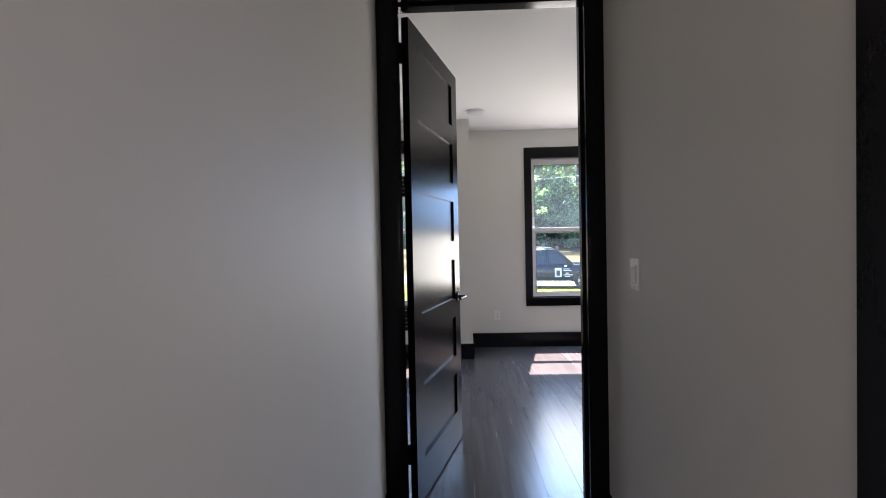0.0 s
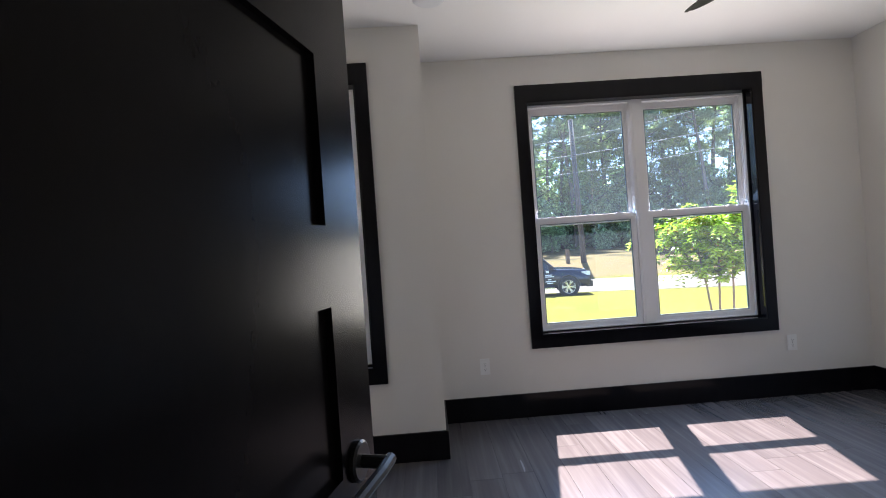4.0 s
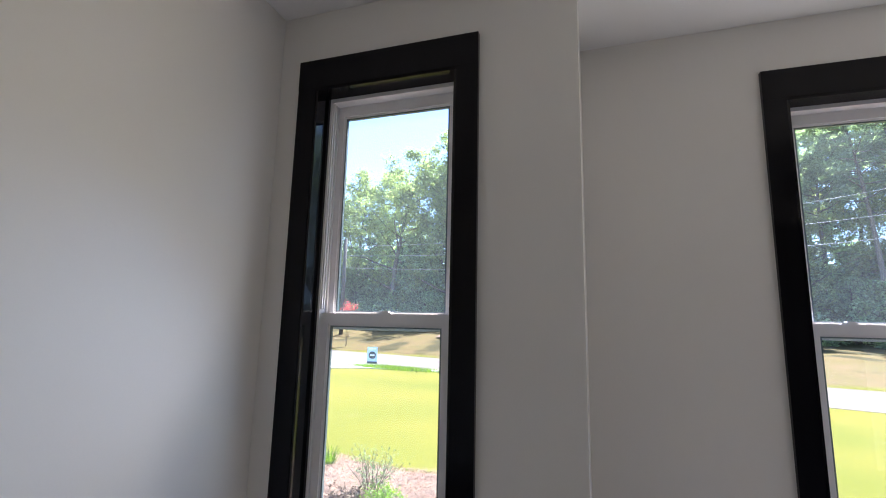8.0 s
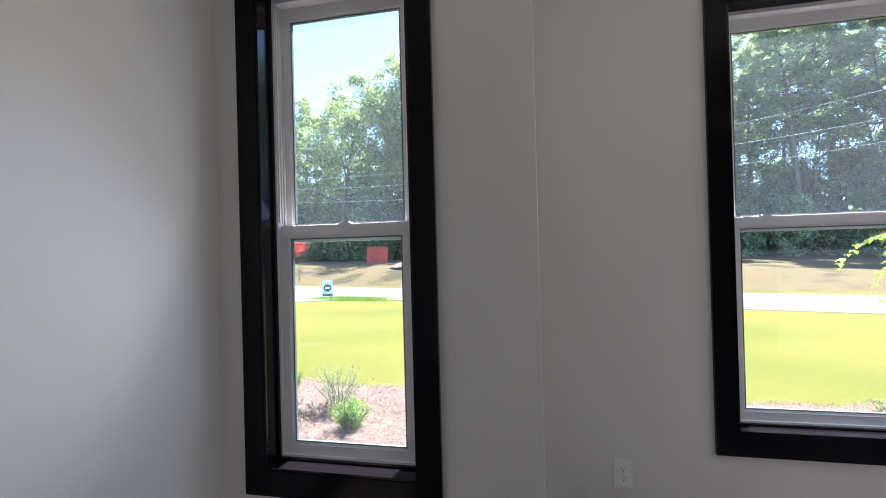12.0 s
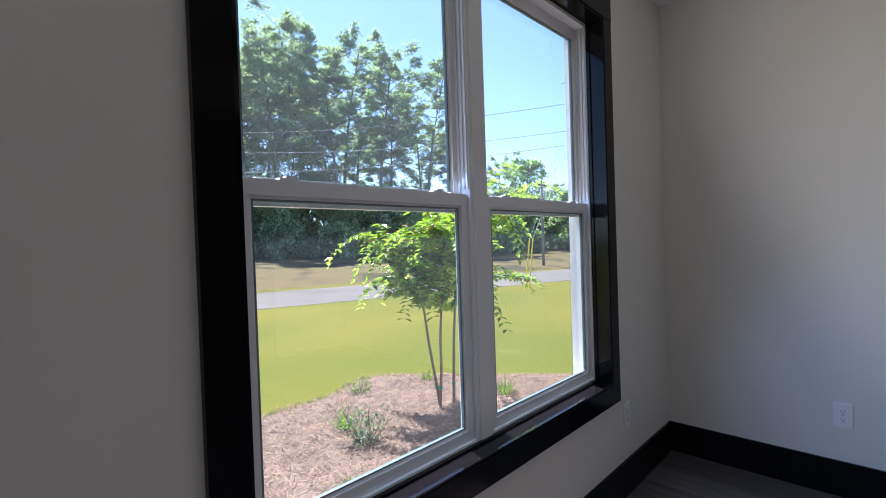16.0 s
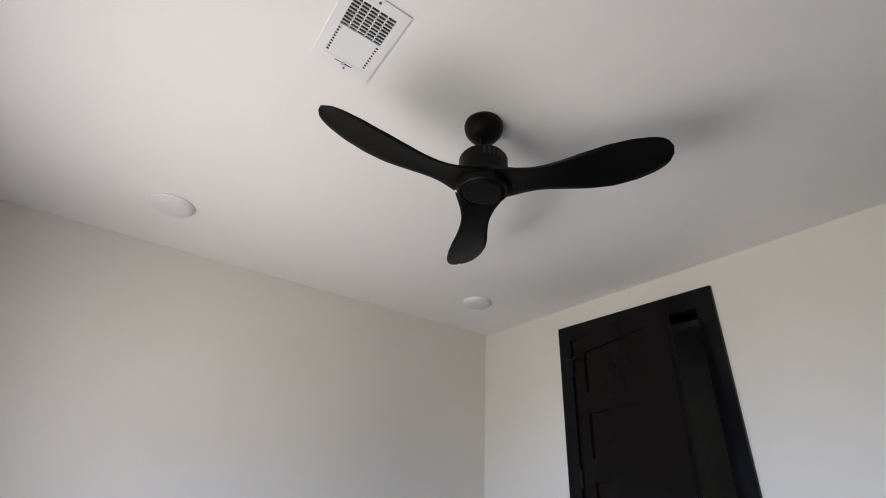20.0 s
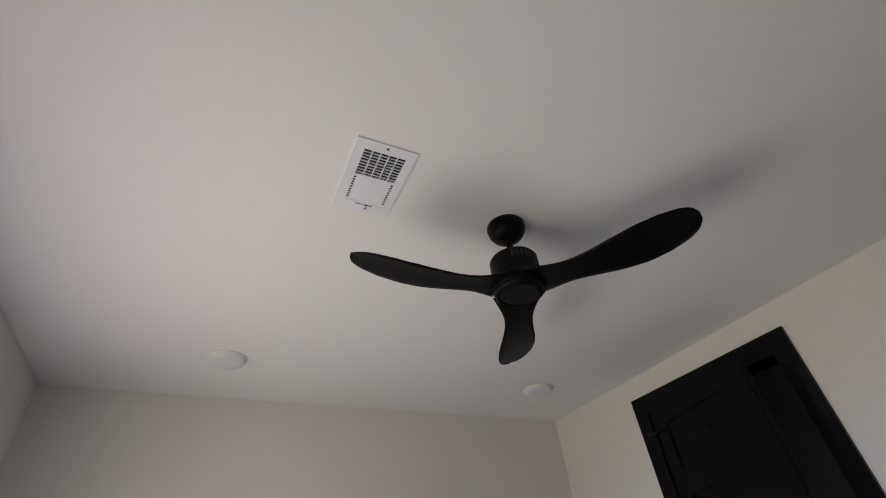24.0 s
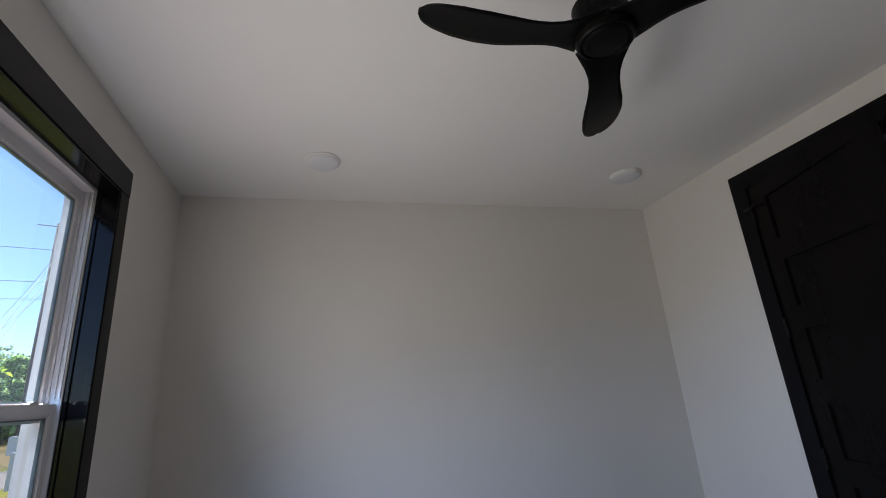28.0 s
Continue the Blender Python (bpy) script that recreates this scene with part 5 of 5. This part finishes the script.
POST_DARK = material("dark_stained_post", (0.03, 0.03, 0.032), (0.055, 0.052, 0.05), 0.8, scale=6, fine=50, bump=0.2, stretch=(3, 3, 0.5))
TRIM_GREY = material("dark_plastic", (0.02, 0.02, 0.022), (0.035, 0.035, 0.037), 0.55, bump=0)


def loft(rings, close=True):
    bm = bmesh.new()
    vs = [[bm.verts.new(p) for p in ring] for ring in rings]
    n = len(rings[0])
    for a, b in zip(vs, vs[1:]):
        for k in range(n):
            bm.faces.new((a[k], a[(k + 1) % n], b[(k + 1) % n], b[k]))
    if close:
        bm.faces.new(vs[0][::-1])
        bm.faces.new(vs[-1])
    return bm


def suv(at, rz):
    t = thing("parked_suv", "dark blue full-size SUV with white door lettering parked on grass", "car", at, rz)

    def ring(x, z0, z1, w0, w1):
        """A rounded section across the body at x, from sill z0 to belt z1."""
        h = z1 - z0
        half = [(w0 * 0.90, z0), (w0 * 0.985, z0 + 0.10 * h), (w0, z0 + 0.35 * h), (w0 * 0.995, z0 + 0.62 * h), (w1 * 1.0, z0 + 0.88 * h), (w1 * 0.955, z0 + 0.97 * h), (w1 * 0.86, z1)]
        return [(x, y, z) for y, z in half] + [(x, -y, z) for y, z in half[::-1]]

    secs = [(-2.60, 0.52, 0.98, 0.90, 0.86), (-2.54, 0.42, 1.14, 0.97, 0.94), (-2.40, 0.38, 1.17, 1.00, 0.97), (-1.4, 0.36, 1.17, 1.015, 0.985), (0.2, 0.36, 1.16, 1.015, 0.985),
            (1.05, 0.36, 1.15, 1.015, 0.98), (1.45, 0.37, 1.14, 1.01, 0.96), (2.05, 0.38, 1.10, 0.99, 0.92), (2.36, 0.40, 1.05, 0.95, 0.88), (2.50, 0.44, 0.97, 0.88, 0.82), (2.56, 0.50, 0.84, 0.80, 0.76)]
    body = part("body", loft([ring(*s) for s in secs]), CAR_PAINT, t, "dark blue painted body", smooth=True)

    # cabin glass as one tapered block, roof over it
    bm = bmesh.new()
    b = [bm.verts.new(p) for p in ((-2.44, 0.93, 1.12), (1.20, 0.90, 1.12), (1.20, -0.90, 1.12), (-2.44, -0.93, 1.12))]
    u = [bm.verts.new(p) for p in ((-2.26, 0.78, 1.83), (0.42, 0.76, 1.80), (0.42, -0.76, 1.80), (-2.26, -0.78, 1.83))]
    for k in range(4):
        bm.faces.new((b[k], b[(k + 1) % 4], u[(k + 1) % 4], u[k]))
    bm.faces.new(u)
    bm.faces.new(b[::-1])
    bevel(bm, 0.04, 3)
    part("windows", bm, CAR_GLASS, t, "tinted glass")
    roof = loft([[(x, y, z) for y, z in ((w, zb), (w * 0.95, zb + 0.045), (w * 0.6, zb + 0.07), (-w * 0.6, zb + 0.07), (-w * 0.95, zb + 0.045), (-w, zb))]
                 for x, zb, w in ((-2.34, 1.77, 0.78), (-2.1, 1.80, 0.80), (-0.8, 1.82, 0.80), (0.2, 1.80, 0.79), (0.46, 1.76, 0.78))])
    part("roof", roof, CAR_PAINT, t, smooth=True)
    for s in (-1, 1):
        rr = bmesh.new()
        tube(rr, [(-2.0, s * 0.70, 1.90), (-0.6, s * 0.70, 1.925), (0.2, s * 0.69, 1.89)], [0.018, 0.02, 0.018], 8)
        part("roof_rail", rr, TRIM_GREY, t)
        for x0, x1, w in ((1.14, 0.40, 0.05), (0.02, -0.02, 0.05), (-1.08, -1.10, 0.06), (-2.38, -2.20, 0.10)):
            pb = bmesh.new()
            tube(pb, [(x0, s * 0.925, 1.12), ((x0 + x1) / 2, s * 0.865, 1.47), (x1, s * 0.79, 1.80)], [w, w * 0.9, w * 0.9], 8)
            part("pillar", pb, CAR_PAINT, t)
        for hx in (0.25, -0.85):
            part("door_handle", bevelled(hx - 0.09, hx + 0.09, s * 1.012 - 0.02, s * 1.012 + 0.02, 1.00, 1.035, 0.008), CAR_PAINT, t)
        mir = bevelled(0.86, 1.02, s * 1.10 - 0.11, s * 1.10 + 0.11, 1.14, 1.30, 0.04, 3)
        part("mirror", mir, CAR_PAINT, t)
        part("running_board", bevelled(-1.0, 1.05, s * 0.99 - 0.06, s * 0.99 + 0.06, 0.34, 0.40, 0.01), ALLOY, t, "bright running board")
        part("headlight", bevelled(2.18, 2.52, s * 0.78 - 0.14, s * 0.78 + 0.14, 0.84, 1.0, 0.05, 3), LAMP_CLEAR, t, "clear headlight")
        part("tail_light", bevelled(-2.60, -2.46, s * 0.90 - 0.07, s * 0.90 + 0.07, 0.95, 1.5, 0.02), TAIL, t, "red tail light")
        for wx in (1.62, -1.35):
            arch = bmesh.new()
            seg = [(wx + 0.47 * math.cos(a), s * 1.018, 0.41 + 0.47 * math.sin(a)) for a in [math.pi * k / 14 for k in range(15)]]
            tube(arch, seg, [0.028] * 15, 6)
            part("wheel_arch", arch, TRIM_GREY, t)
            well = lathe([(0, -0.01), (0.44, -0.01), (0.44, 0.012), (0, 0.012)], 28)
            bmesh.ops.transform(well, matrix=Matrix.Translation((wx, s * 1.008, 0.42)) @ Matrix.Rotation(radians(90), 4, "X"), verts=well.verts[:])
            part("wheel_well", well, TRIM_GREY, t)
            wheel = new("wheel")
            wheel.parent = t
            tagged(wheel, "silver alloy wheel with black tyre")
            m = Matrix.Translation((wx, s * 0.93, 0.405)) @ Matrix.Rotation(radians(90), 4, "X")
            ty = lathe([(0.27, -0.13), (0.385, -0.125), (0.405, -0.09), (0.405, 0.09), (0.385, 0.125), (0.27, 0.13)], 36)
            bmesh.ops.transform(ty, matrix=m, verts=ty.verts[:])
            part("tyre", ty, RUBBER, wheel, smooth=True)
            rim = lathe([(0.275, -0.13), (0.275, 0.13), (0.262, 0.13), (0.255, 0.02), (0.255, -0.02), (0.262, -0.13), (0.275, -0.13)], 36)
            bmesh.ops.transform(rim, matrix=m, verts=rim.verts[:])
            part("rim", rim, ALLOY, wheel, smooth=True)
            sp = bmesh.new()
            box(sp, -0.055, 0.055, -0.055, 0.055, -0.128, 0.128)
            for k in range(6):
                a = k * math.pi / 3
                for o in (-0.045, 0.045):
                    tube(sp, [(0.03 * math.cos(a), 0.03 * math.sin(a), -s * 0.10), (0.262 * math.cos(a + o * 3), 0.262 * math.sin(a + o * 3), -s * 0.118)], [0.028, 0.022], 6)
            bmesh.ops.transform(sp, matrix=m, verts=sp.verts[:])
            part("spokes", sp, ALLOY, wheel)
    part("grille", bevelled(2.50, 2.585, -0.62, 0.62, 0.66, 0.94, 0.01), TRIM_GREY, t, "dark grille")
    part("front_bumper", bevelled(2.36, 2.62, -0.84, 0.84, 0.36, 0.60, 0.06, 3), TRIM_GREY, t)
    y = -1.022
    part("door_badge", bevelled(0.32, 0.62, y - 0.006, y + 0.02, 0.56, 0.98, 0.003), SIGN_WHITE, t, "white picture panel on the door")
    dk = bmesh.new()
    box(dk, 0.39, 0.55, y - 0.009, y - 0.004, 0.62, 0.86)
    part("badge_print", dk, SIGN_DARK, t)
    for k, (x0, x1, z) in enumerate(((0.74, 0.86, 1.02), (0.70, 0.98, 0.91), (0.70, 1.06, 0.84), (0.80, 0.94, 0.72), (0.70, 1.12, 0.64), (0.76, 1.00, 0.57))):
        lb = bmesh.new()
        box(lb, x0, x1, y - 0.006, y + 0.01, z, z + (0.09 if k == 0 else 0.035))
        part("lettering", lb, SIGN_WHITE, t, "white unreadable lettering bar")
    return t


TAIL = material("red_lens", (0.35, 0.01, 0.01), (0.42, 0.02, 0.02), 0.2, bump=0)
CAR = -11.0
cx, cy = 6.30, 21.28
off = Matrix.Rotation(radians(CAR), 3, "Z") @ Vector((1.62, -1.0, 0))
suv((cx - off.x, cy - off.y, ground_z(cx - off.x, cy - off.y) + 0.0), CAR)

# ---- poles and wires ----
POLE_WOOD = material("weathered_pole", (0.05, 0.044, 0.041), (0.105, 0.092, 0.084), 0.9, scale=3, fine=30, bump=0.4, stretch=(3, 3, 0.4))
GREY_WOOD = material("bleached_pole", (0.16, 0.145, 0.13), (0.25, 0.23, 0.21), 0.9, scale=3, fine=30, bump=0.4, stretch=(3, 3, 0.4))
GREY_METAL = material("grey_enclosure", (0.42, 0.44, 0.45), (0.52, 0.54, 0.55), 0.5, scale=5, fine=40, bump=0.02)
YELLOW = material("yellow_guard", (0.70, 0.48, 0.02), (0.80, 0.58, 0.04), 0.5, bump=0)
WIRE = material("aluminium_cable", (0.30, 0.31, 0.32), (0.45, 0.46, 0.47), 0.5, bump=0)


def pole(x, y, h, lean=(0, 0), transformer=False, arm=False, box_on=False, girth=1.0, wood=None):
    z = ground_z(x, y)
    t = thing("utility_pole", "weathered wooden utility pole" + (" with grey transformer and meter boxes" if transformer else " beside the road"), "utility pole", (x, y, z), group="utility poles")
    bm = bmesh.new()
    tube(bm, [(0, 0, -0.2), (lean[0] * 0.5, lean[1] * 0.5, h * 0.5), (lean[0], lean[1], h)], [0.21 * girth, 0.19 * girth, 0.165 * girth], 12)
    part("post", bm, wood or POLE_WOOD, t, smooth=True)
    if arm:
        part("crossarm", bevelled(lean[0] - 1.1, lean[0] + 1.1, lean[1] - 0.05, lean[1] + 0.05, h - 0.45, h - 0.33, 0.01), POLE_WOOD, t)
        for k in (-1.0, -0.5, 0.5, 1.0):
            ins = lathe([(0, 0), (0.04, 0), (0.06, 0.05), (0.035, 0.09), (0.045, 0.13), (0, 0.15)], 10)
            bmesh.ops.translate(ins, vec=(lean[0] + k, lean[1], h - 0.33), verts=ins.verts[:])
            part("insulator", ins, GREY_METAL, t)
    if transformer:
        can = lathe([(0, 0), (0.20, 0), (0.23, 0.04), (0.23, 0.75), (0.19, 0.84), (0, 0.88)], 18)
        bmesh.ops.translate(can, vec=(0.34, -0.2, h - 2.45), verts=can.verts[:])
        part("transformer", can, GREY_METAL, t, "grey transformer can", smooth=True)
        for k in (-0.08, 0.10):
            bsh = lathe([(0, 0), (0.05, 0), (0.06, 0.08), (0.03, 0.11), (0.055, 0.16), (0.02, 0.26), (0, 0.28)], 10)
            bmesh.ops.translate(bsh, vec=(0.34 + k, -0.2 + k, h - 1.60), verts=bsh.verts[:])
            part("bushing", bsh, GREY_METAL, t)
        arm1 = bmesh.new()
        tube(arm1, [(0, 0, h - 0.9), (0.7, -0.5, h - 0.78)], [0.03, 0.025], 8)
        tube(arm1, [(0.0, 0, h - 0.15), (-0.75, 0.5, h - 0.32)], [0.03, 0.025], 8)
        part("bracket", arm1, GREY_METAL, t)
        cut = bmesh.new()
        tube(cut, [(0.62, -0.45, h - 1.05), (0.74, -0.52, h - 0.62)], [0.05, 0.05], 8)
        part("fuse_cutout", cut, GREY_METAL, t)
        loop = bmesh.new()
        tube(loop, [(0.4, -0.3, h - 1.7), (0.75, -0.55, h - 2.3), (0.6, -0.45, h - 2.9), (0.25, -0.2, h - 3.0), (0.08, -0.05, h - 2.6)], [0.014] * 5, 6)
        tube(loop, [(0.7, -0.5, h - 1.0), (0.6, -0.5, h - 1.6), (0.4, -0.25, h - 1.62)], [0.012] * 3, 6)
        part("service_loop", loop, TRIM_GREY, t)
        cd = bmesh.new()
        tube(cd, [(0.16, -0.10, 0.0), (0.16, -0.10, 4.2)], [0.045, 0.045], 8)
        part("conduit", cd, GREY_METAL, t)
    if box_on:
        part("meter_box", bevelled(-0.55, -0.14, -0.16, 0.12, 1.25, 1.95, 0.02), GREY_METAL, t, "pale grey meter box")
    return t


PN, PF, PL = (24.6, 17.2), (33.6, 25.2), (11.9, 35.6)
pole(PN[0], PN[1], 11.2, (0.05, 0.0), True, False, True)
pole(PF[0], PF[1], 7.0, (0, 0), False, True, girth=0.58, wood=GREY_WOOD)
pole(PL[0], PL[1], 10.5, (-0.25, 0.1))
pole(-24.0, 46.0, 10.0)
ped = thing("utility_pedestal", "pale grey utility pedestal at the foot of the pole", "utility box", (23.75, 16.75, ground_z(23.75, 16.75)))
part("cabinet", bevelled(-0.16, 0.16, -0.16, 0.16, -0.05, 1.25, 0.03, 3), GREY_METAL, ped)
part("cap", bevelled(-0.19, 0.19, -0.19, 0.19, 1.25, 1.33, 0.03, 3), GREY_METAL, ped)


def wire(a, b, sag, r=0.016, n=14, name="overhead_wire", mat=None):
    bm = bmesh.new()
    a, b = Vector(a), Vector(b)
    pts = [a.lerp(b, k / n) - Vector((0, 0, sag * 4 * (k / n) * (1 - k / n))) for k in range(n + 1)]
    tube(bm, pts, [r] * (n + 1), 5)
    ob = new(name, mesh_of(bm, name, mat or WIRE))
    return tagged(ob, "thin overhead power line between poles", "power line", "overhead wires")


zn, zl = ground_z(*PN), ground_z(*PL)
for ha, hb, hc, dx in ((9.9, 9.1, 9.2, 0.0), (8.4, 7.9, 8.2, 0.1), (7.6, 6.6, 6.9, -0.1)):
    wire((PN[0] + dx, PN[1], zn + ha), (PL[0] - 0.1 + dx, PL[1], zl + hb), 0.45)
    wire((PL[0] - 0.1 + dx, PL[1], zl + hb), (-24.0, 46.0, ground_z(-24, 46) + hc), 0.6, 0.018)
    wire((PN[0] + dx, PN[1], zn + ha), (44.0, -12.0, 7.5 + ha * 0.2), 0.5)
for ha, hb in ((9.6, 6.6), (8.2, 6.5)):
    wire((PN[0], PN[1], zn + ha), (PF[0], PF[1], ground_z(*PF) + hb), 0.3, 0.012)
wire((PF[0], PF[1], ground_z(*PF) + 6.6), (62.0, 48.0, 7.0), 0.3)
gy = thing("guy_wire", "guy wire with two yellow plastic guards beside the road", "guy wire", (18.3, 16.7, ground_z(18.3, 16.7)))
for k, o in enumerate((0.0, 0.28)):
    bm = bmesh.new()
    tube(bm, [(o, 0, 0), (o + 0.62, 0.10, 2.3)], [0.036, 0.033], 8)
    part("guard", bm, YELLOW, gy, "yellow guard sleeve")
    bm = bmesh.new()
    tube(bm, [(o + 0.62, 0.10, 2.3), (PN[0] - 18.3, PN[1] - 16.7, 9.3 - 0.6 * k)], [0.012, 0.012], 5)
    part("cable", bm, WIRE, gy)

# ---- roadside things ----
sg = thing("yard_sign", "pale blue yard sign with a dark round emblem on wire legs", "yard sign", (-11.35, 28.1, ground_z(-11.35, 28.1)), 20)
part("board", bevelled(-0.285, 0.285, -0.008, 0.008, 0.12, 1.06, 0.003), SIGN_BLUE, sg, "pale blue board")
em = lathe([(0, 0), (0.21, 0), (0.21, 0.004), (0, 0.004)], 28)
bmesh.ops.transform(em, matrix=Matrix.Translation((0, -0.009, 0.60)) @ Matrix.Rotation(radians(90), 4, "X"), verts=em.verts[:])
part("emblem", em, SIGN_DARK, sg, "dark round emblem")
for nm, b, m in (("emblem_bar", (-0.13, 0.13, 0.56, 0.64), SIGN_WHITE), ("footer_band", (-0.285, 0.285, 0.12, 0.25), SIGN_DARK), ("header_bar", (-0.2, 0.2, 0.92, 1.0), SIGN_WHITE)):
    bm = bmesh.new()
    box(bm, b[0], b[1], -0.018, -0.009, b[2], b[3])
    part(nm, bm, m, sg)
bm = bmesh.new()
for x in (-0.17, 0.17):
    tube(bm, [(x, 0, -0.1), (x, 0, 0.3)], [0.006, 0.006], 6)
part("wire_legs", bm, GREY_METAL, sg)

MESH_RED = material("faded_red_mesh", (0.80, 0.23, 0.17), (0.85, 0.32, 0.24), 0.6, bump=0, transl=(1, 0.6, 0.6))


def safety_fence(x, y, rz, w, h, mat, label):
    t = thing("safety_fence", label, "safety fence", (x, y, ground_z(x, y)), rz, group="safety fences")
    bm = bmesh.new()
    n = 26
    for k in range(n + 1):
        q = -w / 2 + w * k / n
        s = 0.05 * math.sin(k * 0.7)
        box(bm, q - 0.03, q + 0.03, s - 0.004, s + 0.004, 0.1, h)
    m = 12
    for j in range(m + 1):
        z = 0.1 + (h - 0.1) * j / m
        for k in range(n):
            a, b = -w / 2 + w * k / n, -w / 2 + w * (k + 1) / n
            s = 0.05 * math.sin((k + 0.5) * 0.7)
            box(bm, a, b, s - 0.006, s + 0.006, z - 0.035, z + 0.035)
    part("mesh", bm, mat, t)
    for x0 in (-w / 2, 0, w / 2):
        st = bmesh.new()
        tube(st, [(x0, 0.03, -0.2), (x0, 0.03, h + 0.1)], [0.025, 0.025], 6)
        part("stake", st, POLE_WOOD, t)


safety_fence(-16.0, 48.95, 17, 2.1, 1.75, MESH_RED, "faded red plastic safety fence on stakes")
shrub("red_leaf_shrub", "shrub with red leaves at the wood's edge", -20.6, 41.2, 0.8, 4.2, 520, 0.20, RED_LEAF, 33, 10, 0.2, 4)
for k, (x, y, h) in enumerate(((10.9, 36.2, 0.95), (8.6, 37.4, 0.9))):
    st = thing("wooden_stake", "short pale wooden post on the grass bank", "post", (x, y, ground_z(x, y)), group="wooden stakes")
    part("post", bevelled(-0.12, 0.12, -0.12, 0.12, -0.1, h, 0.02), SMOOTH_BARK, st)
mb = thing("mailbox", "pale blue mailbox on a dark wooden post at the roadside", "mailbox", (15.9, 19.7, ground_z(15.9, 19.7)), 17)
part("post", bevelled(-0.085, 0.085, -0.085, 0.085, -0.1, 1.2, 0.01), POST_DARK, mb, "dark wooden post")
hood = loft([[(x, y, z) for x, z in ((-0.14, 0.0), (0.14, 0.0), (0.14, 0.2), (0.11, 0.28), (0.05, 0.33), (-0.05, 0.33), (-0.11, 0.28), (-0.14, 0.2))] for y in (-0.28, 0.26)])
bmesh.ops.translate(hood, vec=(0, 0, 1.205), verts=hood.verts[:])
part("hood", hood, SIGN_BLUE, mb)
part("front_flap", bevelled(-0.125, 0.125, -0.292, -0.28, 1.215, 1.46, 0.006), SIGN_WHITE, mb, "white front flap")
part("signal_flag", bevelled(0.141, 0.149, -0.1, 0.08, 1.32, 1.38, 0.002), TAIL, mb, "small red flag")
gm = thing("soil_mound", "low brown mound of soil across the road", "mound", (-10.6, 44.0, ground_z(-10.6, 44.0)))
bm = lathe([(2.2, -0.1), (1.8, 0.12), (1.2, 0.34), (0.7, 0.5), (0.3, 0.56), (0, 0.58)], 24)
for v in bm.verts:
    v.co += Vector((0.25, 0.2, 0.16)) * noise.noise(v.co * 1.3)
part("heap", bm, STRAW_BED, gm, smooth=True)

# ---- outside of the house ----
SIDING = material("white_siding", (0.66, 0.67, 0.68), (0.72, 0.73, 0.74), 0.6, scale=2, fine=40, bump=0.05)
ROOFING = material("dark_shingles", (0.05, 0.05, 0.052), (0.09, 0.088, 0.086), 0.9, scale=5, fine=40, bump=0.4)
FASCIA = material("blue_grey_fascia", (0.20, 0.25, 0.33), (0.25, 0.30, 0.38), 0.5, scale=3, fine=40, bump=0.02)
ev = thing("house_eave", "blue-grey fascia and gutter of the house eave", "eave", (0, 0, 0), kind="structure")
part("soffit", bevelled(3.62, 7.4, FRONT + T, 6.60, 2.74, 2.78, 0.004), SIDING, ev)
part("fascia", bevelled(3.60, 7.4, 6.60, 6.63, 2.70, 2.88, 0.004), FASCIA, ev)
gut = loft([[(x, y, z) for y, z in ((6.63, 2.75), (6.68, 2.735), (6.715, 2.77), (6.74, 2.86), (6.73, 2.87), (6.63, 2.87))] for x in (3.58, 7.4)])
part("gutter", gut, FASCIA, ev)
solid("roof", [(-1.0, JOG - 0.1, -2.6, NOOK + T + 0.25, CEIL + 0.14, CEIL + 0.22), (JOG - 0.1, RIGHT + 3.4, -2.6, FRONT + T + 0.12, CEIL + 0.14, CEIL + 0.22)], ROOFING, "dark shingled roof deck", "roof")
solid("house_wall_outside", [(RIGHT + 0.12, 7.2, FRONT + 0.02, FRONT + T, -0.4, 2.76)], SIDING, "white siding of the neighbouring room", "wall")


# ---- floor ----
def floor():
    f = thing("floor", "dark grey-brown wood-look vinyl plank floor", "floor", (0, 0, 0), kind="structure")
    bm = bmesh.new()
    box(bm, LEFT - 0.12, RIGHT + 0.12, -2.12, FRONT, -0.3, -0.006)
    part("subfloor", bm, SUBFLOOR, f)
    W, L, gap = 0.181, 1.22, 0.0014
    cache = {}
    rng = random.Random(4)

    def lay(x0, x1, y0, y1):
        x = x0
        while x < x1 - 0.01:
            w = min(W, x1 - x)
            y = y0 - rng.uniform(0, L)
            while y < y1:
                a, b = max(y, y0), min(y + L, y1)
                if b - a > 0.02:
                    key = (round(w, 3), round(b - a, 2))
                    if key not in cache:
                        bmx = bmesh.new()
                        box(bmx, 0, key[0] - gap, 0, key[1] - gap, -0.006, 0)
                        cache[key] = mesh_of(bmx, "plank", PLANK)
                    ob = new("plank", cache[key])
                    ob.parent = f
                    ob.location = (x, a, 0)
                y += L
            x += W

    lay(LEFT, RIGHT, HALL_Y, FRONT)
    lay(HALL_L, HALL_R, HALL_END, HALL_Y)


floor()
